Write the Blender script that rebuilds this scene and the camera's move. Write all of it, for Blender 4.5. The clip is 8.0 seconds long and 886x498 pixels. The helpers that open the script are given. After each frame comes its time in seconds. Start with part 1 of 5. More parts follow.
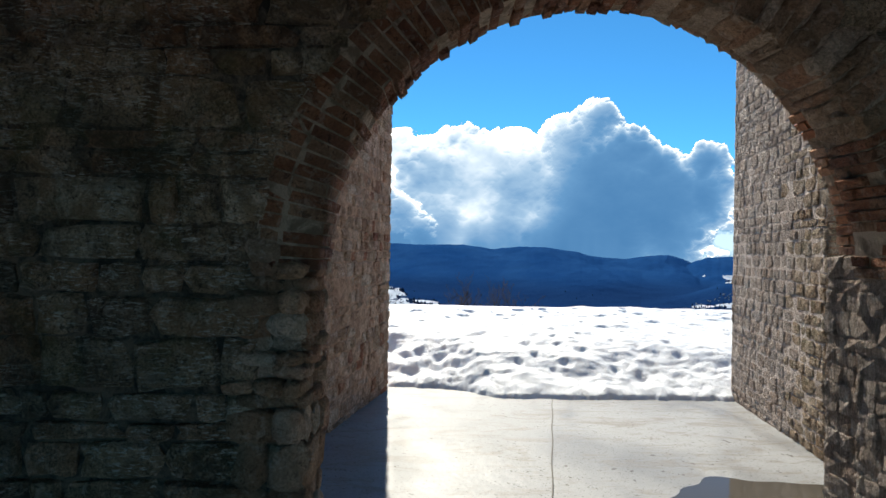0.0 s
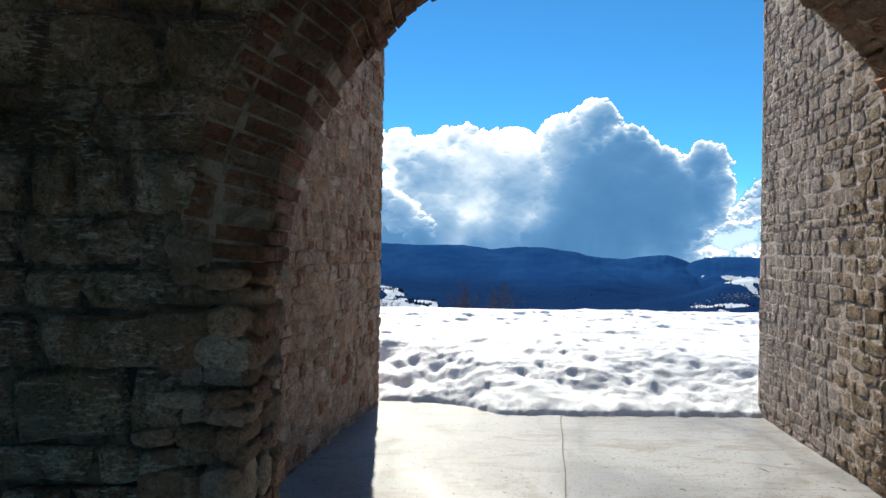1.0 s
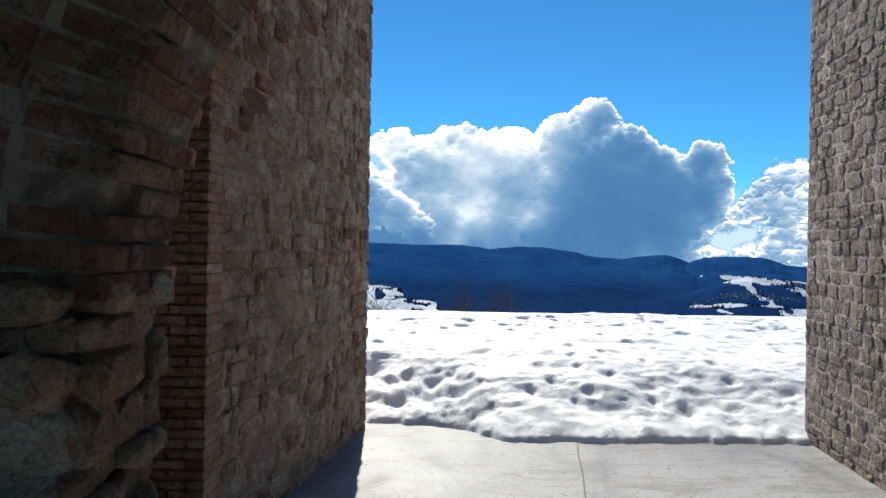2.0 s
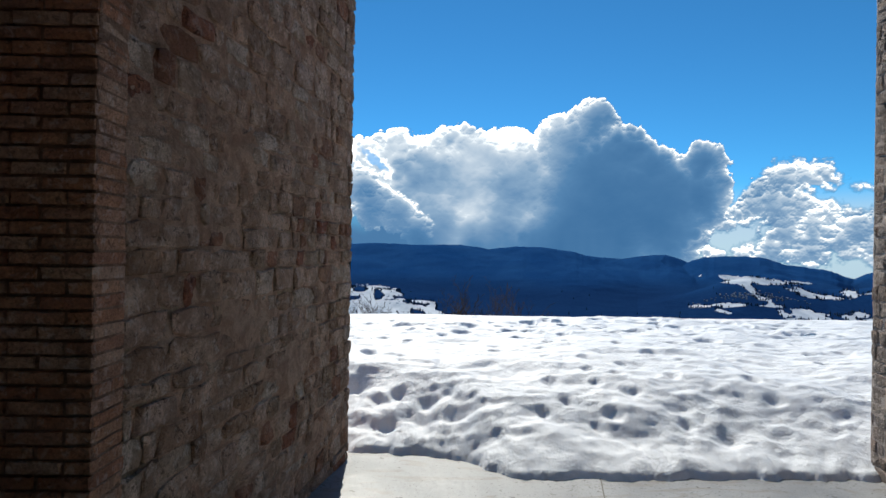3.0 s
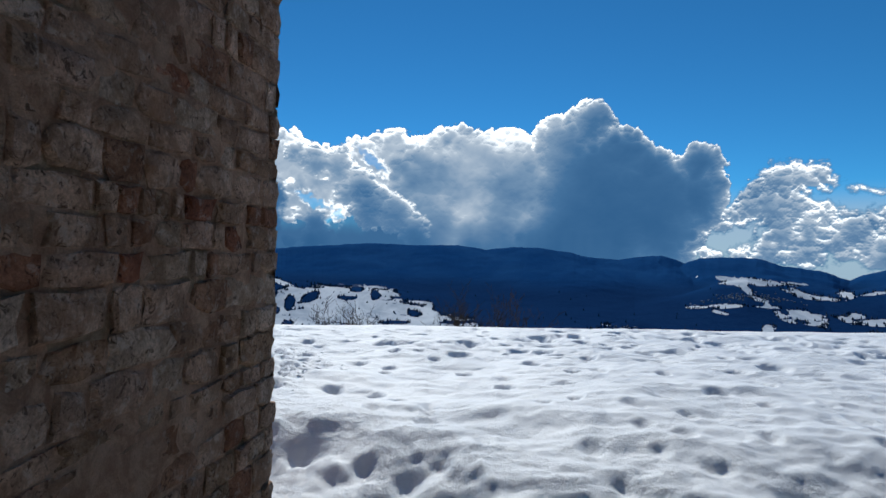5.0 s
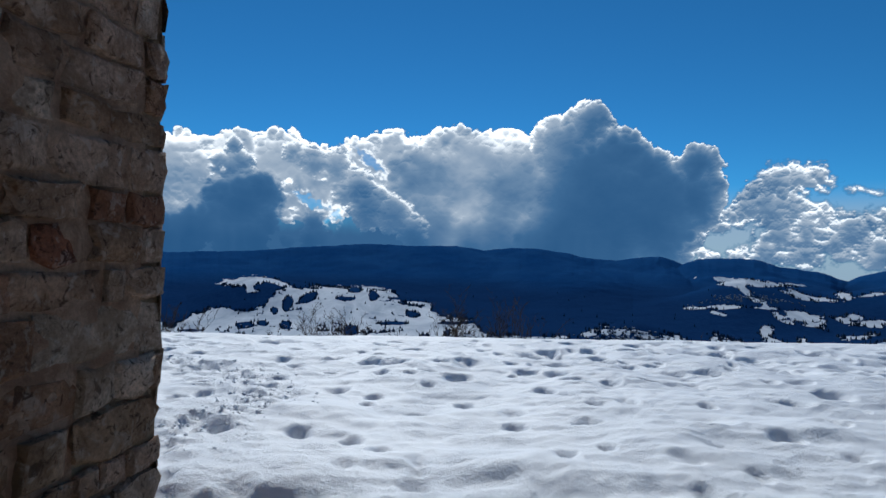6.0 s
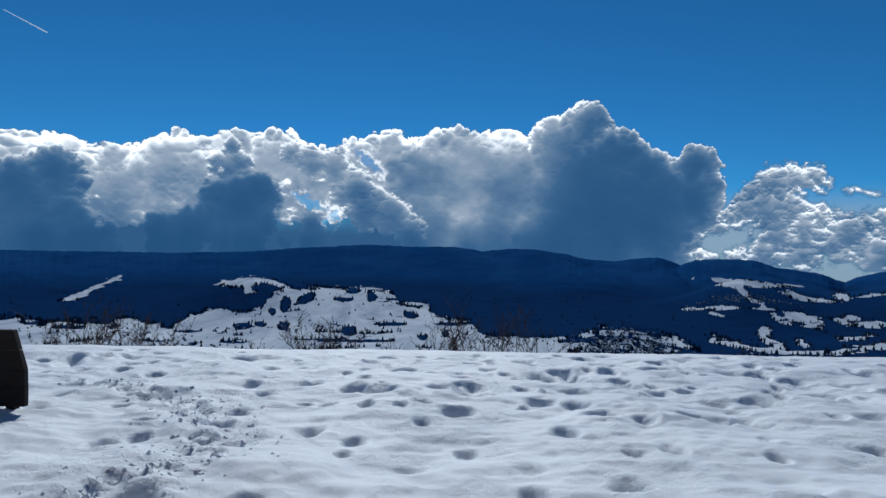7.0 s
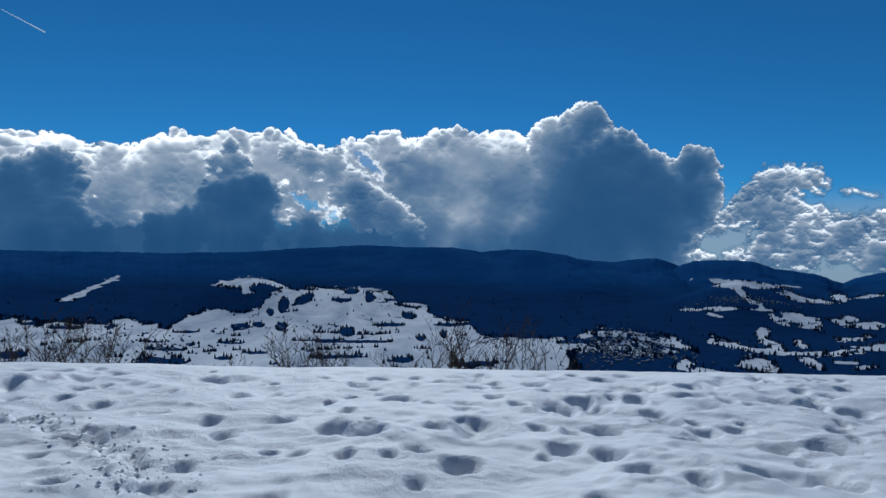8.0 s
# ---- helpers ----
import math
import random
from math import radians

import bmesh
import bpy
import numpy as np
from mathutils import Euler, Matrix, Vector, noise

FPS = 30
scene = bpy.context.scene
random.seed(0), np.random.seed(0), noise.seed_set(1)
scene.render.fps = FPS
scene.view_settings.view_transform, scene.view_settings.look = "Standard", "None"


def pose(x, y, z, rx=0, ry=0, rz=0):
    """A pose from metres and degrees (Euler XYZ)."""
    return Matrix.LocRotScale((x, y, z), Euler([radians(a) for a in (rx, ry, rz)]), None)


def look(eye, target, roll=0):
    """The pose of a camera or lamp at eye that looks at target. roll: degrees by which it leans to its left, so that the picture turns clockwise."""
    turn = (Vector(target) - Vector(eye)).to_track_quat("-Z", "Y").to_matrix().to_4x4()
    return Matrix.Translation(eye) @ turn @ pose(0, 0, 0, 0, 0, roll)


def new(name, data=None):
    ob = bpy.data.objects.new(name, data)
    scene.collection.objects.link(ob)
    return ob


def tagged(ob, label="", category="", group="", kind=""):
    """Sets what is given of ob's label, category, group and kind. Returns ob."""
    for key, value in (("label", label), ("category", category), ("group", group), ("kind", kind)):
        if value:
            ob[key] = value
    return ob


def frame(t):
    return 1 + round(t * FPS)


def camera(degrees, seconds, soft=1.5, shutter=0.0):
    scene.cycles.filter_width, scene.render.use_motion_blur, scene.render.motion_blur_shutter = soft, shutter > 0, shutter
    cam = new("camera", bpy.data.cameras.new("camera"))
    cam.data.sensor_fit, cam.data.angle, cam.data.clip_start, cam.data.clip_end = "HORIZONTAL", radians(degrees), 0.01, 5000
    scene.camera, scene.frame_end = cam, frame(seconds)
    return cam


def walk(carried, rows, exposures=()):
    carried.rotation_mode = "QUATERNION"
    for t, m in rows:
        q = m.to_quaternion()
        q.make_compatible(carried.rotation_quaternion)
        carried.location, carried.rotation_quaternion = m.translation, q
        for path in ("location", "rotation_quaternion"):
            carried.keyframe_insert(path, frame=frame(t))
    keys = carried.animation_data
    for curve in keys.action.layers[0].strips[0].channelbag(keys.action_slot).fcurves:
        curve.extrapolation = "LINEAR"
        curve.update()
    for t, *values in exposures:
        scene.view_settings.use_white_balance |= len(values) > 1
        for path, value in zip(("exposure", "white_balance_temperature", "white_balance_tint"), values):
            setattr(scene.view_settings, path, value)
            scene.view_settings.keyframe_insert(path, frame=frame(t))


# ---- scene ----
cam = camera(75.0, 8.0)
ROWS = [
    (0.0, 0.0, 0.0, 2.14, -0.0, 0.07, -0.95),
    (0.5, 0.024, 0.45, 2.138, -0.06, 0.08, -0.94),
    (1.0, 0.036, 0.893, 2.138, -0.11, 0.09, -0.93),
    (1.5, 0.05, 1.459, 2.142, -0.17, 0.08, -0.93),
    (3.0, 0.097, 3.213, 2.12, -0.33, 0.09, -0.85),
    (3.5, 0.116, 3.82, 2.108, -0.4, 0.07, -0.87),
    (4.0, 0.137, 4.447, 2.104, -0.47, 0.07, -0.92),
    (4.5, 0.158, 5.085, 2.111, -0.54, 0.1, -0.95),
    (6.0, 0.236, 7.187, 2.176, -0.78, 0.22, -1.02),
    (6.5, 0.254, 7.955, 2.207, -0.88, 0.26, -1.01),
    (7.0, 0.266, 8.608, 2.243, -0.96, 0.3, -1.02),
    (7.5, 0.276, 9.366, 2.291, -1.05, 0.34, -1.05),
    (8.0, 0.278, 10.017, 2.334, -1.12, 0.36, -1.08),
]
# exposure falls as the lens leaves the dark hall for the bright snow
EXPOSURES = [(0.0, 0.92, 6850, 6), (1.5, 0.85, 6720, 6), (3.0, 0.38, 6500, 6), (3.5, 0.32, 6400, 6), (4.5, 0.02, 6150, 6), (6.0, -0.33, 5820, 6), (7.0, -0.55, 5670, 6), (8.0, -0.68, 5540, 6)]
walk(cam, [(t, pose(x, y, z, 90 + pitch, roll, yaw)) for t, x, y, z, yaw, pitch, roll in ROWS], EXPOSURES)

# ---- light ----
SUN_EL, SUN_AZ = 39.0, -5.4          # degrees; azimuth from straight ahead, to the right
world = bpy.data.worlds.new("sky")
scene.world = world
world.use_nodes = True
wn, wl = world.node_tree.nodes, world.node_tree.links
sky = wn.new("ShaderNodeTexSky")
sky.sky_type, sky.sun_disc = "NISHITA", False
sky.sun_elevation, sky.sun_rotation = radians(SUN_EL), radians(SUN_AZ)
sky.altitude, sky.air_density, sky.dust_density, sky.ozone_density = 2500, 0.9, 0.0, 6.0
tint = wn.new("ShaderNodeMix")
tint.data_type, tint.blend_type = "RGBA", "MULTIPLY"
tint.inputs["Factor"].default_value = 1.0
tint.inputs[7].default_value = (0.335, 0.84, 0.96, 1)
wl.new(sky.outputs[0], tint.inputs[6])
wl.new(tint.outputs[2], wn["Background"].inputs[0])
wn["Background"].inputs[1].default_value = 0.096

sun = new("sun", bpy.data.lights.new("sun", "SUN"))
sun.data.energy, sun.data.angle, sun.data.color = 4.3, radians(0.53), (1.0, 0.95, 0.87)
sa, se = radians(SUN_AZ), radians(SUN_EL)
sun_way = Vector((math.sin(sa) * math.cos(se), math.cos(sa) * math.cos(se), math.sin(se)))
sun.matrix_world = look(sun_way * 50, (0, 0, 0))

# ---- materials ----


class Nodes:
    """A short way to write a node material."""

    def __init__(self, name):
        self.mat = bpy.data.materials.new(name)
        self.mat.use_nodes = True
        self.n, self.l = self.mat.node_tree.nodes, self.mat.node_tree.links
        self.bsdf = self.n["Principled BSDF"]
        self.co = self.n.new("ShaderNodeTexCoord")

    def put(self, value, socket):
        if isinstance(value, bpy.types.NodeSocket):
            self.l.new(value, socket)
        else:
            socket.default_value = value

    def noise(self, scale, detail=5.0, rough=0.55, warp=0.0, coord="Object", stretch=None):
        nd = self.n.new("ShaderNodeTexNoise")
        nd.inputs["Scale"].default_value, nd.inputs["Detail"].default_value = scale, detail
        nd.inputs["Roughness"].default_value, nd.inputs["Distortion"].default_value = rough, warp
        src = self.place() if coord == "World" else self.co.outputs[coord]
        if stretch:
            mp = self.n.new("ShaderNodeMapping")
            mp.inputs["Scale"].default_value = stretch
            self.l.new(src, mp.inputs[0])
            src = mp.outputs[0]
        self.l.new(src, nd.inputs["Vector"])
        return nd.outputs["Fac"]

    def place(self):
        return self.n.new("ShaderNodeNewGeometry").outputs["Position"]

    def ramp(self, fac, stops, smooth=False):
        nd = self.n.new("ShaderNodeValToRGB")
        el = nd.color_ramp.elements
        while len(el) < len(stops):
            el.new(0.5)
        for e, (p, c) in zip(el, stops):
            e.position = p
            e.color = (c, c, c, 1) if isinstance(c, (int, float)) else (*c, 1)
        if smooth:
            nd.color_ramp.interpolation = "EASE"
        self.put(fac, nd.inputs[0])
        return nd.outputs[0]

    def mix(self, fac, a, b, how="MIX"):
        nd = self.n.new("ShaderNodeMix")
        nd.data_type, nd.blend_type = "RGBA", how
        self.put(fac, nd.inputs["Factor"])
        self.put((*a, 1) if isinstance(a, tuple) else a, nd.inputs[6])
        self.put((*b, 1) if isinstance(b, tuple) else b, nd.inputs[7])
        return nd.outputs[2]

    def math(self, op, a, b=0.0):
        nd = self.n.new("ShaderNodeMath")
        nd.operation = op
        self.put(a, nd.inputs[0])
        self.put(b, nd.inputs[1])
        return nd.outputs[0]

    def attr(self, name):
        nd = self.n.new("ShaderNodeAttribute")
        nd.attribute_name = name
        return nd.outputs["Fac"]

    def bump(self, height, strength=0.5, dist=0.02, under=None):
        nd = self.n.new("ShaderNodeBump")
        nd.inputs["Strength"].default_value, nd.inputs["Distance"].default_value = strength, dist
        self.put(height, nd.inputs["Height"])
        if under:
            self.l.new(under, nd.inputs["Normal"])
        return nd.outputs[0]

    def done(self, color, rough=0.9, normal=None, spec=0.3):
        self.put((*color, 1) if isinstance(color, tuple) else color, self.bsdf.inputs["Base Color"])
        self.put(rough, self.bsdf.inputs["Roughness"])
        self.bsdf.inputs["Specular IOR Level"].default_value = spec
        if normal:
            self.l.new(normal, self.bsdf.inputs["Normal"])
        return self.mat


def masonry(name, palette, island=False, moss=0.0, soot=0.0, relief=0.5, fleck=0.5, wear=1.0):
    """Stone or brick: a tone for every piece, blotches, grain, pits, moss and soot."""
    m = Nodes(name)
    if island:
        rnd = m.n.new("ShaderNodeNewGeometry").outputs["Random Per Island"]
    else:
        rnd = m.n.new("ShaderNodeObjectInfo").outputs["Random"]
    tone = m.ramp(rnd, [(i / (len(palette) - 1), c) for i, c in enumerate(palette)])
    blotch = m.noise(5.0, 6, 0.6, 0.4, "World")
    col = m.mix(m.ramp(blotch, [(0.42, 0.0), (0.60, 0.85 * wear)]), tone, m.mix(1.0, tone, (0.50, 0.45, 0.40), "MULTIPLY"))
    grain = m.noise(60, 4, 0.7, 0.0, "World")
    col = m.mix(fleck, col, m.ramp(grain, [(0.40, 0.30), (0.60, 1.0)]), "MULTIPLY")
    pale = m.noise(14, 5, 0.65, 0.6, "World")
    col = m.mix(m.ramp(pale, [(0.54, 0.0), (0.62, 0.6)]), col, m.mix(0.5, tone, (0.66, 0.58, 0.50)))
    pit = m.noise(19, 6, 0.7, 1.2, "World")
    col = m.mix(m.ramp(pit, [(0.38, 0.9 * wear), (0.45, 0.0)]), col, m.mix(1.0, tone, (0.16, 0.13, 0.11), "MULTIPLY"))
    smear = m.noise(2.6, 7, 0.7, 1.5, "World")
    col = m.mix(m.ramp(smear, [(0.40, 0.7 * wear), (0.50, 0.0)]), col, m.mix(1.0, tone, (0.42, 0.35, 0.28), "MULTIPLY"))
    if soot and fleck > 0.75:
        lichen = m.noise(20, 6, 0.75, 0.5, "World", (0.8, 1, 3.2))
        where = m.noise(3.1, 5, 0.6, 0.6, "World")
        col = m.mix(m.math("MULTIPLY", m.ramp(lichen, [(0.53, 0.0), (0.60, 1.0)]), m.ramp(where, [(0.43, 0.0), (0.53, 1.0)])), col, (0.76, 0.68, 0.57))
    if moss:
        where = m.noise(1.7, 6, 0.65, 0.8, "World")
        col = m.mix(m.math("MULTIPLY", m.ramp(where, [(0.52, 0.0), (0.60, 1.0)]), moss), col, (0.10, 0.105, 0.035))
    if soot:
        where = m.noise(1.6, 8, 0.72, 1.4, "World")
        col = m.mix(m.math("MULTIPLY", m.ramp(where, [(0.46, 0.0), (0.58, 1.0)]), soot), col, (0.06, 0.053, 0.045))
    if fleck == 0.5:                                      # tooled face
        col = m.mix(0.6, col, m.ramp(m.noise(16, 5, 0.7, 0.3, "World", (1.0, 4.0, 0.35)), [(0.40, 0.35), (0.58, 1.0)]), "MULTIPLY")
    n1 = m.bump(m.noise(13, 8, 0.72, 0.4, "World"), min(relief * 1.3, 1.0), 0.16)
    n2 = m.bump(grain, 0.7, 0.02, n1)
    return m.done(col, 0.92, n2, 0.2)


RUBBLE = [(0.74, 0.46, 0.31), (0.82, 0.55, 0.39), (0.56, 0.33, 0.21), (0.77, 0.49, 0.33), (0.70, 0.44, 0.31), (0.86, 0.63, 0.47),
          (0.53, 0.32, 0.19), (0.48, 0.17, 0.09)]
PALE = [(0.62, 0.50, 0.44), (0.70, 0.58, 0.51), (0.52, 0.40, 0.34), (0.66, 0.55, 0.49), (0.60, 0.45, 0.37), (0.57, 0.48, 0.44)]
OCHRE = [(0.58, 0.43, 0.30), (0.66, 0.52, 0.40), (0.50, 0.35, 0.23), (0.62, 0.47, 0.35), (0.54, 0.43, 0.34)]
DARK = [(0.68, 0.45, 0.28), (0.82, 0.58, 0.38), (0.40, 0.26, 0.17), (0.70, 0.37, 0.21), (0.86, 0.66, 0.46), (0.54, 0.36, 0.22)]
JAMB = [(0.78, 0.50, 0.33), (0.52, 0.32, 0.20), (0.86, 0.66, 0.50), (0.66, 0.34, 0.20), (0.44, 0.29, 0.19)]
REDS = [(0.48, 0.19, 0.10), (0.58, 0.26, 0.14), (0.36, 0.14, 0.08), (0.64, 0.37, 0.23), (0.42, 0.19, 0.11)]
stone_left = masonry("warm_rubble_stone", RUBBLE, fleck=0.45)
stone_left_all = masonry("warm_rubble_stone_joined", RUBBLE, island=True, fleck=0.45)
stone_right = masonry("pale_rock_faced_stone", PALE, relief=0.8, wear=0.35)
stone_right_all = masonry("pale_rock_faced_stone_joined", PALE, island=True, relief=0.8, wear=0.35)
stone_ochre = masonry("ochre_mossy_stone", OCHRE, moss=0.3, relief=1.0, fleck=0.6)
stone_ochre_all = masonry("ochre_mossy_stone_joined", OCHRE, island=True, moss=0.3, relief=1.0, fleck=0.6)
stone_dark = masonry("dark_weathered_stone", DARK, moss=0.35, soot=0.5, relief=0.9, fleck=0.8)
stone_dark_all = masonry("dark_weathered_stone_joined", DARK, island=True, moss=0.35, soot=0.5, relief=0.9, fleck=0.8)
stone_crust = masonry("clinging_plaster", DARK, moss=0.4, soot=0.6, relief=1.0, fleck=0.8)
stone_jamb = masonry("broken_jamb_stone", JAMB, moss=0.04, relief=1.0, fleck=0.45, wear=0.6)
WARM_REDS = [(0.66, 0.29, 0.15), (0.72, 0.37, 0.21), (0.57, 0.23, 0.12), (0.75, 0.46, 0.30), (0.64, 0.33, 0.20)]
brick_warm = masonry("warm_red_brick", WARM_REDS, relief=0.5, fleck=0.35, wear=0.5)
brick_warm_all = masonry("warm_red_brick_joined", WARM_REDS, island=True, relief=0.5, fleck=0.35, wear=0.5)
brick_red = masonry("old_red_brick", REDS, soot=0.2, relief=0.8, fleck=0.4, wear=0.8)


def mortar_mat(name, tone, dark):
    m = Nodes(name)
    col = m.mix(m.ramp(m.noise(5.0, 9, 0.7, 0.8, "World"), [(0.44, 0.0), (0.57, 1.0)]), tone, dark)
    col = m.mix(0.5, col, m.ramp(m.noise(90, 3, 0.7, 0.0, "World"), [(0.3, 0.5), (0.7, 1.0)]), "MULTIPLY")
    nrm = m.bump(m.noise(16, 8, 0.72, 0.0, "World"), 1.0, 0.12)
    return m.done(col, 0.95, nrm, 0.15)


mortar = mortar_mat("lime_mortar", (0.58, 0.40, 0.26), (0.40, 0.25, 0.15))
mortar_smear = mortar_mat("smeared_mortar", (0.77, 0.48, 0.32), (0.53, 0.30, 0.19))
mortar_dark = mortar_mat("dirty_mortar", (0.34, 0.25, 0.18), (0.10, 0.078, 0.06))
mortar_ring = mortar_mat("arch_mortar", (0.76, 0.58, 0.43), (0.36, 0.26, 0.18))
mortar_red = mortar_mat("brick_dust_mortar", (0.52, 0.29, 0.18), (0.34, 0.18, 0.11))
mortar_pale = mortar_mat("pale_mortar", (0.72, 0.61, 0.55), (0.56, 0.46, 0.41))
# mottled warm coat of the unseen hall, kept pale to bounce light
plaster = mortar_mat("warm_bounce_plaster", (0.60, 0.49, 0.37), (0.42, 0.33, 0.24))


def concrete_mat():
    m = Nodes("wet_concrete")
    wet = m.noise(0.9, 7, 0.6, 0.7, "World", (1.0, 0.55, 1.0))
    col = m.mix(m.ramp(wet, [(0.38, 0.0), (0.62, 1.0)]), (0.31, 0.315, 0.32), (0.22, 0.22, 0.22))
    streak = m.noise(2.2, 6, 0.7, 1.2, "World", (0.5, 1.6, 1.0))
    col = m.mix(m.ramp(streak, [(0.52, 0.0), (0.60, 0.65)]), col, (0.20, 0.175, 0.15))
    chips = m.noise(13, 2, 0.5, 0.0, "World")
    col = m.mix(m.ramp(chips, [(0.70, 0.0), (0.72, 0.9)]), col, (0.055, 0.045, 0.04))
    grit = m.noise(38, 3, 0.6, 0.0, "World")
    col = m.mix(m.ramp(grit, [(0.62, 0.0), (0.66, 0.85)]), col, (0.06, 0.05, 0.045))
    fine = m.noise(55, 4, 0.7, 0.0, "World")
    col = m.mix(0.4, col, m.ramp(fine, [(0.3, 0.55), (0.65, 1.0)]), "MULTIPLY")
    rough = m.ramp(wet, [(0.35, 0.7), (0.62, 0.42)])
    nrm = m.bump(m.noise(7, 8, 0.62, 0.0, "World"), 0.35, 0.02)
    return m.done(col, rough, m.bump(fine, 0.25, 0.004, nrm), 0.3)


def snow_mat():
    m = Nodes("settled_snow")
    big = m.noise(0.7, 6, 0.6, 0.4, "World")
    col = m.mix(m.ramp(big, [(0.35, 0.0), (0.7, 1.0)]), (0.79, 0.805, 0.825), (0.70, 0.725, 0.76))
    dirt = m.noise(30, 5, 0.75, 0.0, "World")
    col = m.mix(m.ramp(dirt, [(0.70, 0.0), (0.80, 0.25)]), col, (0.42, 0.38, 0.33))
    patch = m.ramp(m.noise(1.1, 5, 0.6, 0.5, "World"), [(0.42, 0.25), (0.60, 1.0)])
    crust = m.bump(m.math("MULTIPLY", m.noise(18, 6, 0.7, 0.2, "World"), patch), 0.7, 0.035)
    grain = m.bump(m.noise(170, 3, 0.7, 0.0, "World"), 0.3, 0.005, crust)
    return m.done(col, 0.6, grain, 0.25)


def terrain_mat():
    """Open snow, dark valley spruce and the range, blue haze painted into their colours."""
    m = Nodes("snowy_hills_and_woods")
    wood = m.attr("wood")
    fine = m.noise(0.09, 6, 0.8, 0.0, "World")
    mask = m.ramp(m.math("ADD", wood, m.math("MULTIPLY", m.math("SUBTRACT", fine, 0.5), 0.7)), [(0.45, 0.0), (0.53, 1.0)])
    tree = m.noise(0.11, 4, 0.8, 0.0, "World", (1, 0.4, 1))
    # the blue of the distant air is mixed into the range's wood colour
    hazed_upland = m.mix(m.ramp(tree, [(0.35, 0.0), (0.7, 1.0)]), (0.0056, 0.036, 0.122), (0.0105, 0.048, 0.148))
    hazed_upland = m.mix(m.ramp(m.noise(0.003, 6, 0.65, 0.8, "World", (1, 0.5, 2.5)), [(0.35, 0.0), (0.7, 0.6)]), hazed_upland, (0.017, 0.068, 0.182))
    # valley woods carry a weaker share of the same blue haze
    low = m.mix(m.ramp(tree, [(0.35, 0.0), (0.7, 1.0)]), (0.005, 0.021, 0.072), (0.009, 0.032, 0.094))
    woods = m.mix(m.attr("hazed_upland"), low, hazed_upland)
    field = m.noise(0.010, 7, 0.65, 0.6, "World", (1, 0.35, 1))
    # far snow dimmed to blue-grey, haze and backlight held in its colour
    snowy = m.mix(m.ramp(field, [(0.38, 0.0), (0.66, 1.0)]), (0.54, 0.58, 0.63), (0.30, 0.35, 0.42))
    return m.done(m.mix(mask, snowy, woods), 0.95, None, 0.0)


def plain_mat(name, a, b, scale, rough=0.85, stretch=None, relief=0.4, depth=0.01):
    m = Nodes(name)
    nz = m.noise(scale, 6, 0.65, 0.3, "World", stretch)
    col = m.mix(m.ramp(nz, [(0.35, 0.0), (0.68, 1.0)]), a, b)
    return m.done(col, rough, m.bump(nz, relief, depth), 0.25)


concrete, snow, hills = concrete_mat(), snow_mat(), terrain_mat()
bark = plain_mat("red_brown_bark", (0.026, 0.018, 0.014), (0.055, 0.036, 0.027), 40)
# spruce colour takes in the blue haze of its distance
spruce = plain_mat("hazed_spruce", (0.004, 0.016, 0.036), (0.009, 0.027, 0.055), 0.2)
dark_wood = plain_mat("dark_stained_board", (0.016, 0.010, 0.007), (0.032, 0.020, 0.013), 14, 0.7, (1, 1, 9))
joint_fill = plain_mat("dark_joint_filler", (0.10, 0.09, 0.08), (0.16, 0.15, 0.13), 30)
# roof snow and house walls in dull, uneven blue-greys
roof_snow = plain_mat("patchy_roof_snow", (0.40, 0.44, 0.50), (0.12, 0.14, 0.17), 0.05)
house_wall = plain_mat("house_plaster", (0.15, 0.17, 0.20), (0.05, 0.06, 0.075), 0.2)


def water_mat():
    m = Nodes("puddle_water")
    m.bsdf.inputs["IOR"].default_value = 1.33
    nrm = m.bump(m.noise(6, 3, 0.5, 0.0, "World"), 0.06, 0.01)
    return m.done((0.075, 0.066, 0.055), 0.04, nrm, 0.5)


def cloud_mat():
    """Sunlight that comes through the vapour: thin edges glow, thick parts stay slate blue."""
    m = Nodes("cloud_vapour")
    lit = m.attr("sunlit")
    tone = m.ramp(lit, [(0.0, (0.035, 0.125, 0.29)), (0.22, (0.085, 0.205, 0.39)), (0.45, (0.24, 0.36, 0.52)), (0.7, (0.58, 0.65, 0.74)),
                        (0.86, (1.0, 1.0, 1.0)), (1.0, (1.0, 0.98, 0.95))])
    em = m.n.new("ShaderNodeEmission")
    m.l.new(tone, em.inputs[0])
    m.put(m.ramp(lit, [(0.0, 0.45), (0.7, 0.47), (0.86, 0.62), (1.0, 1.0)]), em.inputs[1])
    glow = m.math("MULTIPLY", em.inputs[1].links[0].from_socket, 1.9)
    m.l.new(glow, em.inputs[1])
    clear = m.n.new("ShaderNodeBsdfTransparent")
    mx = m.n.new("ShaderNodeMixShader")
    m.l.new(m.attr("cover"), mx.inputs[0])
    m.l.new(clear.outputs[0], mx.inputs[1])
    m.l.new(em.outputs[0], mx.inputs[2])
    m.l.new(mx.outputs[0], m.n["Material Output"].inputs[0])
    return m.mat


water, cloud = water_mat(), cloud_mat()

# ---- building helpers ----


def from_arrays(name, verts, faces, material, smooth=False):
    me = bpy.data.meshes.new(name)
    me.from_pydata([tuple(v) for v in verts], [], [tuple(f) for f in faces])
    me.materials.append(material)
    if smooth:
        me.polygons.foreach_set("use_smooth", [True] * len(me.polygons))
    me.update()
    return me


